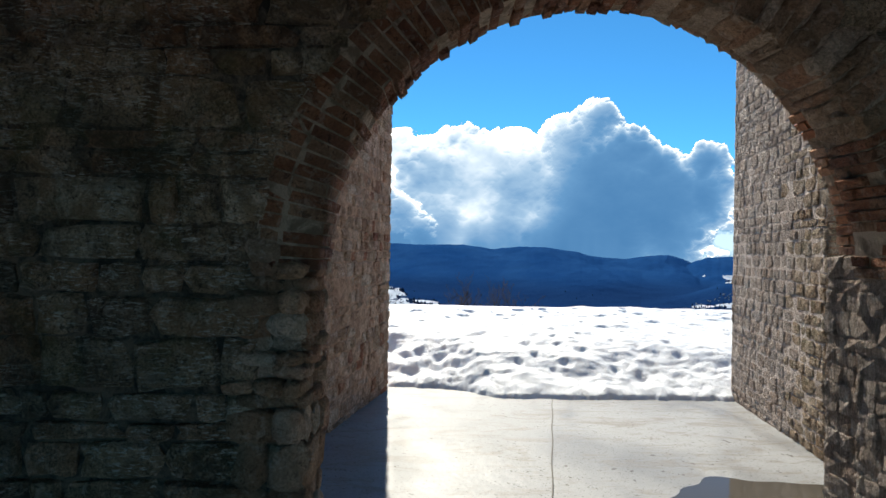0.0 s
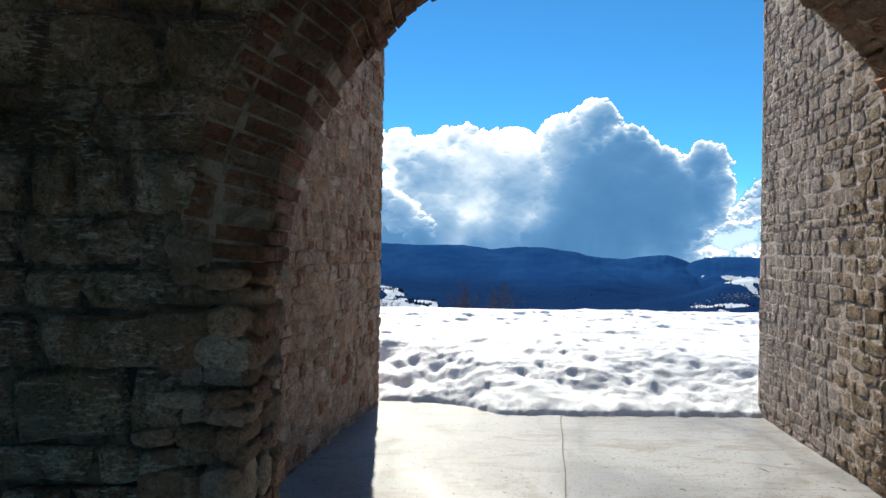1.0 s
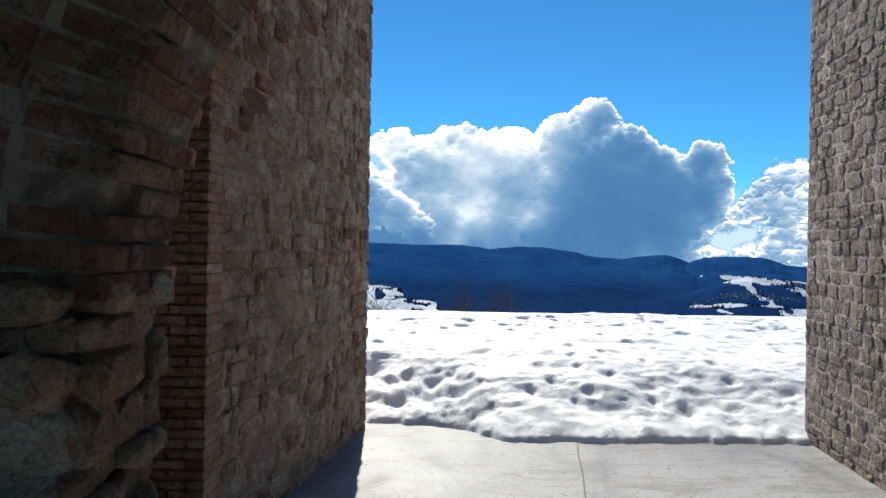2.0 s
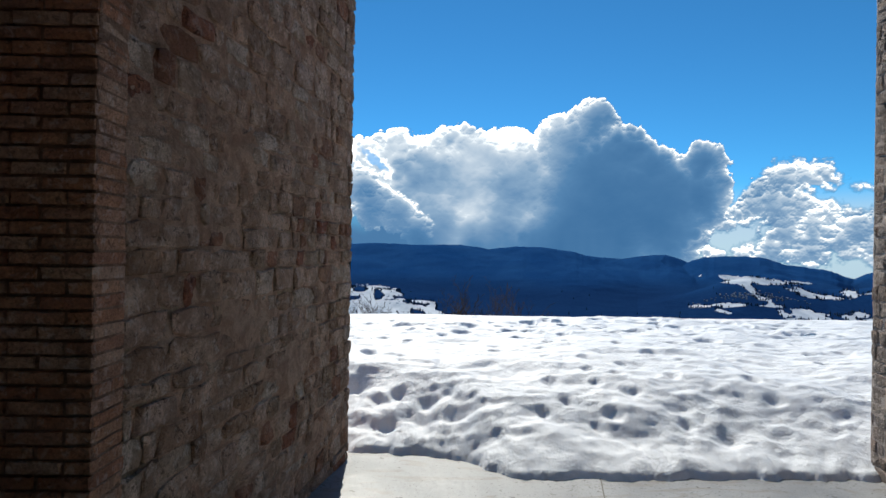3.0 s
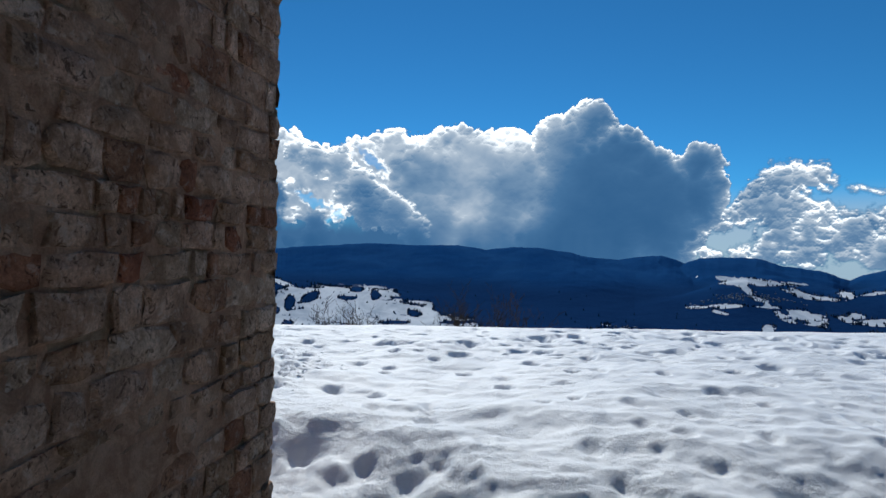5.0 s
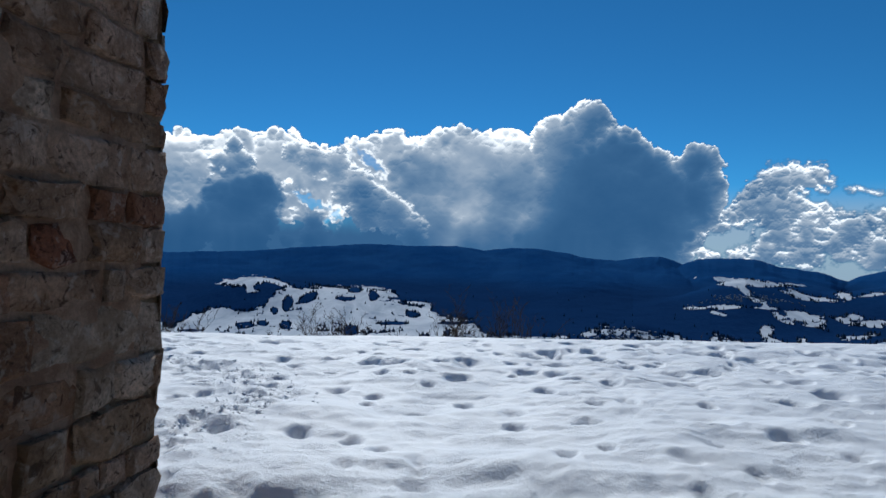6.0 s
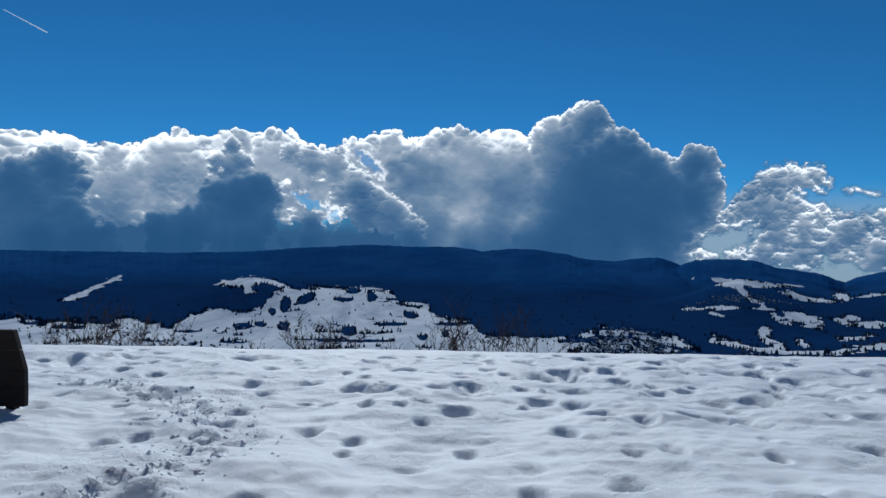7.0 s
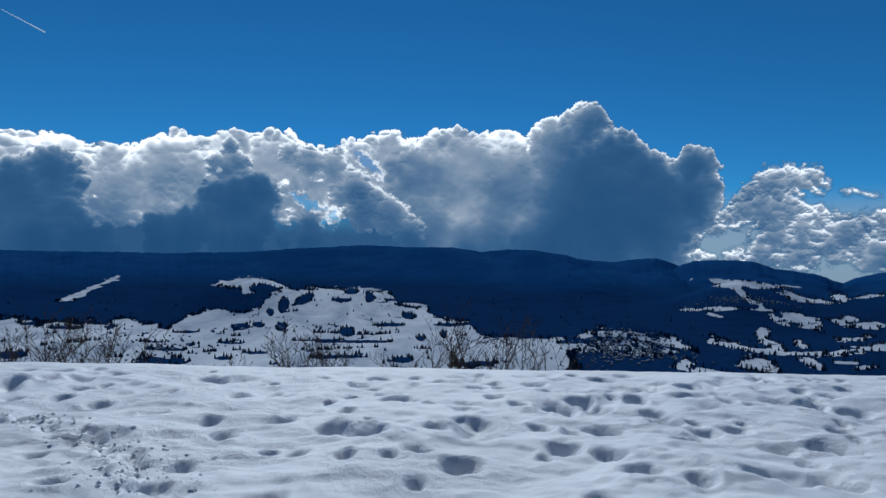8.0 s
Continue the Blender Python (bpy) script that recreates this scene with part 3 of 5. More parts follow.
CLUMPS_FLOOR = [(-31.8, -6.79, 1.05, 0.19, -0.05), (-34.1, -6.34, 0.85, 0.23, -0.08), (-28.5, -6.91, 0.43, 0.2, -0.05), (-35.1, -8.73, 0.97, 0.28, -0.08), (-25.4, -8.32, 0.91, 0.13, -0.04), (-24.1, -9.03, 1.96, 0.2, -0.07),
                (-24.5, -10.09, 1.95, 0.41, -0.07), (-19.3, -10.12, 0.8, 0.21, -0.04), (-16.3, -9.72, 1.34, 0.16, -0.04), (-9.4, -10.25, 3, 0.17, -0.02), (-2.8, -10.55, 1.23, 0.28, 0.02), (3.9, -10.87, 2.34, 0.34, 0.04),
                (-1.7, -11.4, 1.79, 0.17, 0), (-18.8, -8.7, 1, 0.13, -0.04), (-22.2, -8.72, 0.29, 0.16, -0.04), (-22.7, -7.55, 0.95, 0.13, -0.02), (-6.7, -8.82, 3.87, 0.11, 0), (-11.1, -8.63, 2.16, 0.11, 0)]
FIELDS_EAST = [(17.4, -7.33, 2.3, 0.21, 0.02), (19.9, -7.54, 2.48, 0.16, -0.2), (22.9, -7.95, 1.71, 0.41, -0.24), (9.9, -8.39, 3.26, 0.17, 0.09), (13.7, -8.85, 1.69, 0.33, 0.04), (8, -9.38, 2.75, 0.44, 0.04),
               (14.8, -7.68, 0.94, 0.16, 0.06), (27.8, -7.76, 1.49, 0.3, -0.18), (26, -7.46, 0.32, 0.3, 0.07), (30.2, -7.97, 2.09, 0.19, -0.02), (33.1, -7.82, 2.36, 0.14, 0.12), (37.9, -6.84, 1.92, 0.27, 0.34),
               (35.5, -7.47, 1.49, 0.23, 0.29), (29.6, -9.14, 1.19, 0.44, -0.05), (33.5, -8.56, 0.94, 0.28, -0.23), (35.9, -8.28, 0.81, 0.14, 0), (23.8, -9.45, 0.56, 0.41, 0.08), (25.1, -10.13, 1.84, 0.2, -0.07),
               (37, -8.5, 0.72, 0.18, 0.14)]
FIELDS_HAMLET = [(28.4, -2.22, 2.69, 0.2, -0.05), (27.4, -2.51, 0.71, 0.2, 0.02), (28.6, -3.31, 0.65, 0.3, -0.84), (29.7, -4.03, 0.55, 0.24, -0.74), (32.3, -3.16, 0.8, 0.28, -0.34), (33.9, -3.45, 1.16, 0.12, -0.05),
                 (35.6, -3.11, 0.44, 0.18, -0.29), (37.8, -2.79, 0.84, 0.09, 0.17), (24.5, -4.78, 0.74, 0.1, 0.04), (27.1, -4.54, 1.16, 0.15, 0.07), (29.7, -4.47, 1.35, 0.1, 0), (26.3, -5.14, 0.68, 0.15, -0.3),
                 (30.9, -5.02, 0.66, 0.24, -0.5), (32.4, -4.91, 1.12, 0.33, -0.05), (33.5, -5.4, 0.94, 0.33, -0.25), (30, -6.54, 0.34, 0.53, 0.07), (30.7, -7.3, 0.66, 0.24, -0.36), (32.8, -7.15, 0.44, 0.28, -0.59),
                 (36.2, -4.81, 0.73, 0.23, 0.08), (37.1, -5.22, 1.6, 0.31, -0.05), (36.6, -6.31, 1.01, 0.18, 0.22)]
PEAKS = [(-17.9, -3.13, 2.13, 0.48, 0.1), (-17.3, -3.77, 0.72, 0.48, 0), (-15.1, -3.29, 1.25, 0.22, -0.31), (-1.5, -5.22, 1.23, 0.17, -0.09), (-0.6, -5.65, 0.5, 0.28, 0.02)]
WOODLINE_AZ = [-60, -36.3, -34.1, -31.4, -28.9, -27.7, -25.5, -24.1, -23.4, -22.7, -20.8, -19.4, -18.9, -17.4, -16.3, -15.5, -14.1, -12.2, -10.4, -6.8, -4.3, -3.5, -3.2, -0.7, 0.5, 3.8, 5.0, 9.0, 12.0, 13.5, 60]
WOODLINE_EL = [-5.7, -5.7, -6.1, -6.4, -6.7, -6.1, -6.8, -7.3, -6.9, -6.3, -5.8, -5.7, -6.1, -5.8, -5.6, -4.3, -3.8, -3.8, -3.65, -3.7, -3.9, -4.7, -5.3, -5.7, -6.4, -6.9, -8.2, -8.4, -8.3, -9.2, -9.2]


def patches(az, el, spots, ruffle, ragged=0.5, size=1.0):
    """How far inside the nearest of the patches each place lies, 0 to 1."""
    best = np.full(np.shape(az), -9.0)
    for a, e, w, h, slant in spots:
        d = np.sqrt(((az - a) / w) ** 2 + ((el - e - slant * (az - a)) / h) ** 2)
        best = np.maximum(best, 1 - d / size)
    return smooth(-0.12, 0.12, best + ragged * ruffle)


def land(az, r):
    """Height and wood cover at an azimuth (degrees) and a distance (metres)."""
    wander = (2.6 * fbm(az * 0.12, r / 420, 4, 43) + 0.0012 * (r - 4150)) * (1 - smooth(3500, 4120, r))
    crest = 2.3 + np.tan(np.radians(np.interp(az + wander, RIDGE_AZ, RIDGE_EL))) * 4150 + 3 * fbm(az * 2.2, r * 0 + 1, 4, 21)
    px, py = r * np.sin(np.radians(az)), r * np.cos(np.radians(az))
    floor_z = VALLEY + 9 * fbm(px / 300, py / 300, 4, 22)
    foot = np.interp(az, [-60, -25, -14, 3, 12, 24, 40, 60], [2250, 2350, 2650, 2300, 1950, 2500, 2700, 2600])
    rise = smooth(foot, 4150, r)
    spur = (34 * (fbm(px / 420, py / 700, 5, 23) - 0.45) + 16 * (fbm(px / 150, py / 420, 4, 41) - 0.4)) * rise * (1 - smooth(3600, 4100, r))
    z = floor_z * (1 - rise) + crest * rise + spur
    # the open snowy hill, and the one with hamlets across the valley
    hill_a = np.interp(az, [-26, -23, -19.5, -17, -14, -11, -5, 1, 5, 9], [0, 22, 72, 92, 78, 62, 42, 20, 6, 0]) * np.exp(-((r - 2150) / 330) ** 2)
    hill_b = np.interp(az, [19, 23, 25.7, 28.4, 31, 34, 39, 46], [0, 40, 84, 112, 98, 80, 96, 60]) * np.exp(-((r - 2350) / 380) ** 2)
    hill_c = 34 * np.exp(-((az - 18.5) / 3.2) ** 2) * np.exp(-((r - 1450) / 130) ** 2) + 20 * np.exp(-((az - 38) / 4.0) ** 2) * np.exp(-((r - 1500) / 140) ** 2)
    z += hill_a + hill_b + hill_c + 5 * fbm(px / 90, py / 90, 3, 24) * smooth(900, 1500, r)
    near = smooth(30, 900, r)
    z = (-6 - 0.6 * (r - 30)) * (1 - near) + z * near if np.isscalar(r) else np.where(r < 900, np.maximum(-9.5 - 0.55 * (r - 30), z), z)
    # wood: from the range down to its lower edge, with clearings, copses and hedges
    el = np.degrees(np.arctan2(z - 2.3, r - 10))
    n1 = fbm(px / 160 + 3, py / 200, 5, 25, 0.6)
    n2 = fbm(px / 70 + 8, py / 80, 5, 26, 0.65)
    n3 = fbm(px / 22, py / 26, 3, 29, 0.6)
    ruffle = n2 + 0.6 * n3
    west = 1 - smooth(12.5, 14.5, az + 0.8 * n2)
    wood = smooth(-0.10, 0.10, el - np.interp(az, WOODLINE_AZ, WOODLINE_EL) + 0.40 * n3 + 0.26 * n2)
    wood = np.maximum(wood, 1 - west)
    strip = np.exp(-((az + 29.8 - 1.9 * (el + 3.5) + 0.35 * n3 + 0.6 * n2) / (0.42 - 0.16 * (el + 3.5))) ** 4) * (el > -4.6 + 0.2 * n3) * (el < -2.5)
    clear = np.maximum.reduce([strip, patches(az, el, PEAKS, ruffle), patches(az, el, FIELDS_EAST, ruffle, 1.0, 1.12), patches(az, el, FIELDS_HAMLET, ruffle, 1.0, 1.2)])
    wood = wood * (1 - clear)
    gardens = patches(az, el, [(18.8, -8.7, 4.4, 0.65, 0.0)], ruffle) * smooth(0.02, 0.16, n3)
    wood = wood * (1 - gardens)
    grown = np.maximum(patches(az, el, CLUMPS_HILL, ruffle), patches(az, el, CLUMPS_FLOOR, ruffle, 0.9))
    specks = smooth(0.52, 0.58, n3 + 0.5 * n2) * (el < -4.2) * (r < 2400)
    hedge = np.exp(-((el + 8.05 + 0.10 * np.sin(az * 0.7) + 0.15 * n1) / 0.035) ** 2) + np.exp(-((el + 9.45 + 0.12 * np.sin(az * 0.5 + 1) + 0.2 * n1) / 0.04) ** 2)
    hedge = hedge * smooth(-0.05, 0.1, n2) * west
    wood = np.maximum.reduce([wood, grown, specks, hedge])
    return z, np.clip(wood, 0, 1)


def valley():
    az = np.concatenate([np.arange(-180, -46, 4.0), np.arange(-46, 47, 0.075), np.arange(47, 181, 4.0)])
    rr = np.concatenate([np.geomspace(30, 800, 24), np.arange(810, 1900, 9), np.arange(1900, 3000, 11), np.arange(3000, 4220, 24), [4300, 4500]])
    a, r = np.meshgrid(az, rr)
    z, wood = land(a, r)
    z = np.where(r > 4200, z - (r - 4200) * 0.5, z)
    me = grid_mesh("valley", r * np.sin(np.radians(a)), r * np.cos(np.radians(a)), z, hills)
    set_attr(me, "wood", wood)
    # share of the hazier wood colour, growing with height and distance
    set_attr(me, "hazed_upland", smooth(-185, -110, z) * smooth(1900, 2700, r))
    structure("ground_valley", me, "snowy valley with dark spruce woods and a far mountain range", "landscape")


valley()


def far_woods():
    """Single spruces and hedges that stand on the hills and on the edges of the woods."""
    r = np.random.default_rng(31)
    n = 120000
    az, rad = r.uniform(-39, 41, n), np.sqrt(r.uniform(900 ** 2, 2500 ** 2, n))
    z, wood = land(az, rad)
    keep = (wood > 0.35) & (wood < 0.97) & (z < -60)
    keep |= (r.uniform(0, 1, n) < 0.0008)
    az, rad, z = az[keep][:12000], rad[keep][:12000], z[keep][:12000]
    verts, faces = [], []
    for a, d, h0 in zip(az, rad, z):
        h, w = r.uniform(5, 11), r.uniform(1.6, 3.2)
        x, y, k = d * math.sin(radians(a)), d * math.cos(radians(a)), len(verts)
        verts += [(x + w * math.cos(q), y + w * math.sin(q), h0 + h * 0.1) for q in (0.3, 1.87, 3.44, 5.0)] + [(x + r.uniform(-0.6, 0.6), y, h0 + h), (x, y, h0 - 2)]
        faces += [(k + i, k + (i + 1) % 4, k + 4) for i in range(4)] + [(k + (i + 1) % 4, k + i, k + 5) for i in range(4)]
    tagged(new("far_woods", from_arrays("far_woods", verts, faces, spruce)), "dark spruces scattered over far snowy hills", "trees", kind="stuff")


far_woods()


def village():
    """Small houses with snow on their roofs, down in the valley."""
    r = np.random.default_rng(33)
    walls, roofs = [], []
    places = []
    for caz, cr, saz, sr, n in ((18.5, 1270, 4.6, 70, 420), (-16, 1520, 6.0, 25, 18), (28.5, 2090, 3.4, 22, 120), (-24, 1250, 4, 80, 60), (6, 1300, 4, 60, 50), (-33, 1650, 3, 40, 20)):
        places += [(caz + r.normal(0, saz * 0.55), cr + r.normal(0, sr)) for _ in range(n)]
    places = [p for p in places if -40 < p[0] < 42 and p[1] > 1000]
    ground, _wood = land(np.array([p[0] for p in places]), np.array([p[1] for p in places]))
    for (a, d), z in zip(places, ground):
        x, y, z0 = d * math.sin(radians(a)), d * math.cos(radians(a)), float(z) - 0.5
        w, l, h = r.uniform(1.0, 1.7), r.uniform(0.9, 2.2), r.uniform(2.2, 4.0)
        walls.append(box(x - l, x + l, y - w, y + w, z0, z0 + h))
        roofs.append(([(x - l - 0.4, y - w - 0.6, z0 + h), (x + l + 0.4, y - w - 0.6, z0 + h), (x + l + 0.4, y + w + 0.6, z0 + h), (x - l - 0.4, y + w + 0.6, z0 + h),
                       (x - l - 0.4, y, z0 + h + 0.9), (x + l + 0.4, y, z0 + h + 0.9)], [(0, 1, 5, 4), (2, 3, 4, 5), (0, 4, 3), (1, 2, 5), (3, 2, 1, 0)]))
    town = tagged(new("village"), "far village houses with snow-covered roofs", "houses", kind="stuff")
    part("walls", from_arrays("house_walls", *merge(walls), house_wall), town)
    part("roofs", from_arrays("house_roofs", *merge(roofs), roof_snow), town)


village()

# ---- sky: a bank of cumulus far behind the range ----
# lobes of each layer: azimuth, elevation and radius in degrees
BACK = [(-38.5, 5.7, 3.2), (-35.4, 5.5, 3.5), (-32.8, 5.7, 3.6), (-29.8, 5.1, 3.3), (-27.7, 5.2, 3.6), (-24.8, 6.7, 3.8), (-22.0, 6.1, 3.8), (-18.6, 6.6, 4.2),
        (-15.1, 7.1, 4.4), (-11.6, 6.2, 3.9), (-7.1, 8.0, 3.3), (-3.7, 7.5, 4.2), (1.9, 8.2, 4.3), (5.2, 7.7, 4.4), (8.6, 7.7, 4.1)]
WEST_FAR = [(-35.4, 3.8, 3.1), (-33.0, 5.7, 2.4), (-32.4, 3.0, 2.2), (-31.7, 6.9, 1.0), (-36.5, 4.6, 2.8), (-34.2, 0.6, 3.0), (-30.7, 0.3, 2.7), (-34.3, 6.8, 1.3)]
RIDGE = [(-19.6, 9.3, 1.0), (-18.8, 7.9, 1.2), (-18.0, 7.0, 0.9), (-19.7, 7.3, 1.3), (-20.5, 7.7, 1.0), (-19.1, 5.8, 1.5)]
WEST_NEAR = [(-18.6, 4.0, 3.1), (-20.2, 4.8, 1.8), (-17.0, 5.1, 2.4), (-22.9, 1.7, 2.1), (-25.1, 1.7, 1.6), (-16.1, 2.5, 1.8), (-24.2, 0.2, 2.4), (-18.5, 0.3, 3.1), (-21.5, 2.0, 2.0)]
SADDLE = [(-12.2, 8.4, 1.6), (-9.8, 7.9, 1.9), (-7.8, 6.2, 2.0), (-6.4, 4.0, 2.4), (-4.1, 3.5, 2.1), (-2.4, 1.9, 1.9), (-9.3, 9.4, 0.8), (-5.9, 5.6, 0.9), (-9.2, 5.7, 1.3),
          (-13.8, 9.2, 1.2)]
LOW = [(-12.1, 2.7, 1.3), (-12.3, 1.0, 1.7), (-10.5, 0.7, 1.6), (-14.4, 0.7, 1.3)]
GLINTS = [(-30.2, 4.3, 0.3), (-30.0, 2.1, 0.4), (-30.2, 1.8, 0.3), (-23.2, 4.0, 0.2), (-13.8, 3.6, 0.4), (-14.2, 6.2, 0.5), (-13.5, 5.3, 0.4), (-10.7, 4.6, 0.4), (-10.8, 2.2, 0.3),
          (-22.3, 6.0, 0.2), (-21.3, 6.6, 0.3), (-20.4, 7.1, 0.3)]
CENTRE = [(-1.5, 6.5, 4.4), (3.6, 6.6, 5.2), (7.5, 6.1, 5.4), (-0.3, 2.6, 3.9), (5.3, 1.6, 5.0)]
TOWER = [(14.7, 12.4, 2.2), (12.3, 10.3, 3.1), (17.4, 9.3, 2.9), (20.0, 7.3, 2.9), (15.1, 5.5, 5.9), (20.3, 4.5, 5.0), (24.6, 8.0, 2.0), (24.2, 5.4, 3.0),
         (12.5, 1.7, 4.9), (21.3, 2.1, 3.7), (17.2, 1.8, 4.3)]
EAST = [(30.6, 6.9, 0.9), (32.1, 7.0, 0.8), (33.5, 6.8, 0.8), (34.5, 6.3, 0.5), (29.4, 6.0, 0.7), (28.7, 4.4, 1.2), (30.5, 4.0, 1.3), (32.2, 3.9, 1.0), (27.8, 3.6, 0.8),
        (26.1, 3.4, 0.8), (25.6, 2.5, 0.5), (34.2, 3.5, 0.8), (33.1, 2.3, 1.1), (31.1, 1.9, 1.1), (29.9, 0.4, 1.0), (27.9, 0.1, 0.7), (36.1, 2.2, 0.9), (37.2, 3.0, 0.6),
        (38.4, 2.9, 0.9), (35.2, 0.9, 0.9), (37.0, 1.0, 1.0), (38.4, 0.5, 1.2), (33.0, 0.3, 0.8), (31.6, 0.0, 0.7)]
SILL = [(19.3, -0.1, 0.4), (20.2, 0.3, 0.5), (21.3, 0.5, 0.4), (22.4, 0.3, 0.4), (23.6, 0.3, 0.5), (24.9, 0.3, 0.5), (25.9, 0.1, 0.4)]
# gaps where the sky shows through: azimuth, elevation, half width, half height, slant
GAPS = [(-12.1, 4.85, 1.5, 0.32, -0.45), (-9.9, 3.5, 0.3, 0.6, 0.0), (-6.6, 8.8, 1.5, 0.40, -0.85)]


def cloud_bank():
    """Layers of vapour, the far ones first: thin sunward edges glow, thick bodies stay slate blue."""
    step = 0.055
    az, el = np.meshgrid(np.arange(-42, 43, step), np.arange(-4.0, 15.5, step))
    lit, cover = np.zeros_like(az), np.zeros_like(az)

    def billow(f, seed, octaves=2):
        return np.abs(fbm(az * f, el * f * 1.1, octaves, seed)) * 2 - 0.4

    def layer(lobes, seed, top, deep, fade, big=0.55, mid=0.42, fine=0.16, rim=0.5, ragged=0.2, glint=0.0, paler=0.0, folds=0.25, relief=0.4):
        """top and deep: light just under the sunward edge and in the heart; fade: degrees over which it is lost."""
        wa = az + 0.5 * fbm(az * 0.35, el * 0.35, 3, seed) + 0.16 * fbm(az * 1.7, el * 1.7, 3, seed + 1)
        we = el + 0.4 * fbm(az * 0.35 + 31, el * 0.35, 3, seed + 2) + 0.16 * fbm(az * 1.7, el * 1.7 + 7, 3, seed + 3)
        total = np.zeros_like(az)
        for a, e, rad in lobes:
            total += np.exp(3.5 * np.clip(rad - np.hypot(wa - a, we - e), -6, 4))
        body = np.log(total + 1e-9) / 3.5
        large = big * billow(0.42, seed + 4) + mid * billow(1.0, seed + 5)
        small = fine * billow(2.6, seed + 6, 3) + 0.5 * fine * billow(6.0, seed + 10, 3)
        held = smooth(-0.9, 0.1, body)                                               # no shreds away from the heap
        thick = body + held * (large + small)
        soft = body + 1.3 * large + 0.7 * small
        gy, gx = np.gradient(soft, step)
        up = -gy / np.sqrt(gx * gx + gy * gy + 0.6)
        near = np.exp(-np.clip(soft, 0, 9) / 1.3)                                    # relief shows where the vapour is thin
        fold = np.exp(-np.clip(large + 0.45 * (big + mid), 0, 9) / 0.13) * near
        edge = np.exp(-np.clip(thick - 0.6 * min(ragged, 0.4), 0, 9) / 0.21) * smooth(-0.25, 0.5, up)
        depth = np.exp(-np.clip(soft - 0.15, 0, 9) / fade)
        inner = smooth(16.0, 10.0, az + 0.5 * (9 - el)) * (1 - smooth(9.0, 10.5, el)) if paler else 0.0
        light = deep + (top - deep) * depth * (1 - 0.75 * inner) + paler * smooth(16.0, 10.0, az + 0.5 * (9 - el))
        light = light * (1 + (0.05 + relief * near) * up + 0.55 * fbm(az * 0.30, el * 0.36, 4, seed + 8, 0.5)) + 0.12 * small * near
        light = light + folds * top * fold * smooth(0.25, 0.6, light)
        edge = edge * (1 - 0.9 * inner)
        own = light * (1 - rim * edge) + rim * edge * max(0.6 + 0.5 * top, glint)
        a_ = smooth(-0.02, ragged + 1.3 * inner, thick + 0.10 * fbm(az * 6, el * 7, 3, seed + 9, 0.65))
        lit[:] = lit * (1 - a_) + np.clip(own, 0, 1) * a_
        cover[:] = 1 - (1 - cover) * (1 - a_)

    layer(BACK, 400, 0.96, 0.52, 1.2, fine=0.12, rim=0.75, folds=0.05, relief=0.25)
    layer(CENTRE, 420, 0.80, 0.44, 1.6, mid=0.25, fine=0.1, ragged=1.1, rim=0.1, folds=0.0, relief=0.2)
    layer(WEST_FAR, 440, 0.55, 0.12, 0.8, big=0.35, mid=0.3, rim=0.9, ragged=0.5, glint=0.95, folds=0.0, relief=0.25)
    layer(SADDLE, 445, 0.66, 0.30, 1.0, big=0.2, mid=0.22, fine=0.12, rim=1.0, ragged=0.4, glint=1.0, folds=0.0, relief=0.3)
    layer(RIDGE, 450, 0.50, 0.20, 0.8, big=0.12, mid=0.15, fine=0.1, rim=1.0, ragged=0.35, glint=1.0, folds=0.0, relief=0.3)
    layer(WEST_NEAR, 455, 0.36, 0.06, 0.7, big=0.25, mid=0.25, fine=0.12, rim=0.5, ragged=0.7, glint=0.85, folds=0.0, relief=0.2)
    layer(LOW, 457, 0.40, 0.16, 0.8, big=0.2, mid=0.2, rim=0.4, ragged=0.7, folds=0.0, relief=0.2)
    layer(GLINTS, 459, 0.95, 0.80, 0.6, big=0.1, mid=0.25, fine=0.2, rim=0.6, ragged=0.5, folds=0.0)
    layer([(a, e, 1.5 * q) for a, e, q in EAST], 460, 0.95, 0.40, 0.6, big=0.3, mid=0.4, fine=0.2, ragged=0.6, rim=0.75, glint=0.92, folds=0.06, relief=0.6)
    layer([(a, e, 1.6 * q) for a, e, q in SILL], 465, 0.98, 0.62, 0.4, big=0.1, mid=0.2, fine=0.15, ragged=0.4, rim=0.7, glint=0.95, folds=0.05)
    layer([(35.7 + 0.33 * k, 5.6 - 0.05 * k, 0.20 - 0.018 * k) for k in range(8)], 470, 0.75, 0.55, 0.9, big=0.03, mid=0.05, fine=0.08, ragged=0.4, rim=0.2)
    layer(TOWER, 480, 0.58, 0.09, 0.8, big=0.35, mid=0.28, fine=0.14, rim=1.0, ragged=0.16, glint=1.0, paler=0.24, folds=0.0, relief=0.22)
    # the base of the bank sinks into slate blue rain light above the ridges
    rain = (1 - smooth(0.2, 4.2, el + 1.0 * fbm(az * 0.3, el * 0.1, 3, 48))) * (1 - smooth(15.5, 19.0, az))
    shaft = 0.11 + 0.08 * fbm(az * 0.5, el * 0.08, 3, 50) + 0.22 * np.exp(-((az - 1.2 - 0.25 * el) / 1.2) ** 2) - 0.08 * smooth(-8, -16, az) * (1 - smooth(0.5, 3.0, el))
    lit = lit * (1 - 0.8 * rain) + np.clip(shaft, 0.02, 1) * 0.8 * rain
    fill = (1 - smooth(1.5, 6.5, el + 0.8 * fbm(az * 0.5, el * 0.5, 4, 52))) * (1 - smooth(15.0, 18.0, az))
    lit = np.where(fill > cover, 0.14 * fill + 0.42 * (1 - fill), lit)
    cover = np.maximum(cover, fill)
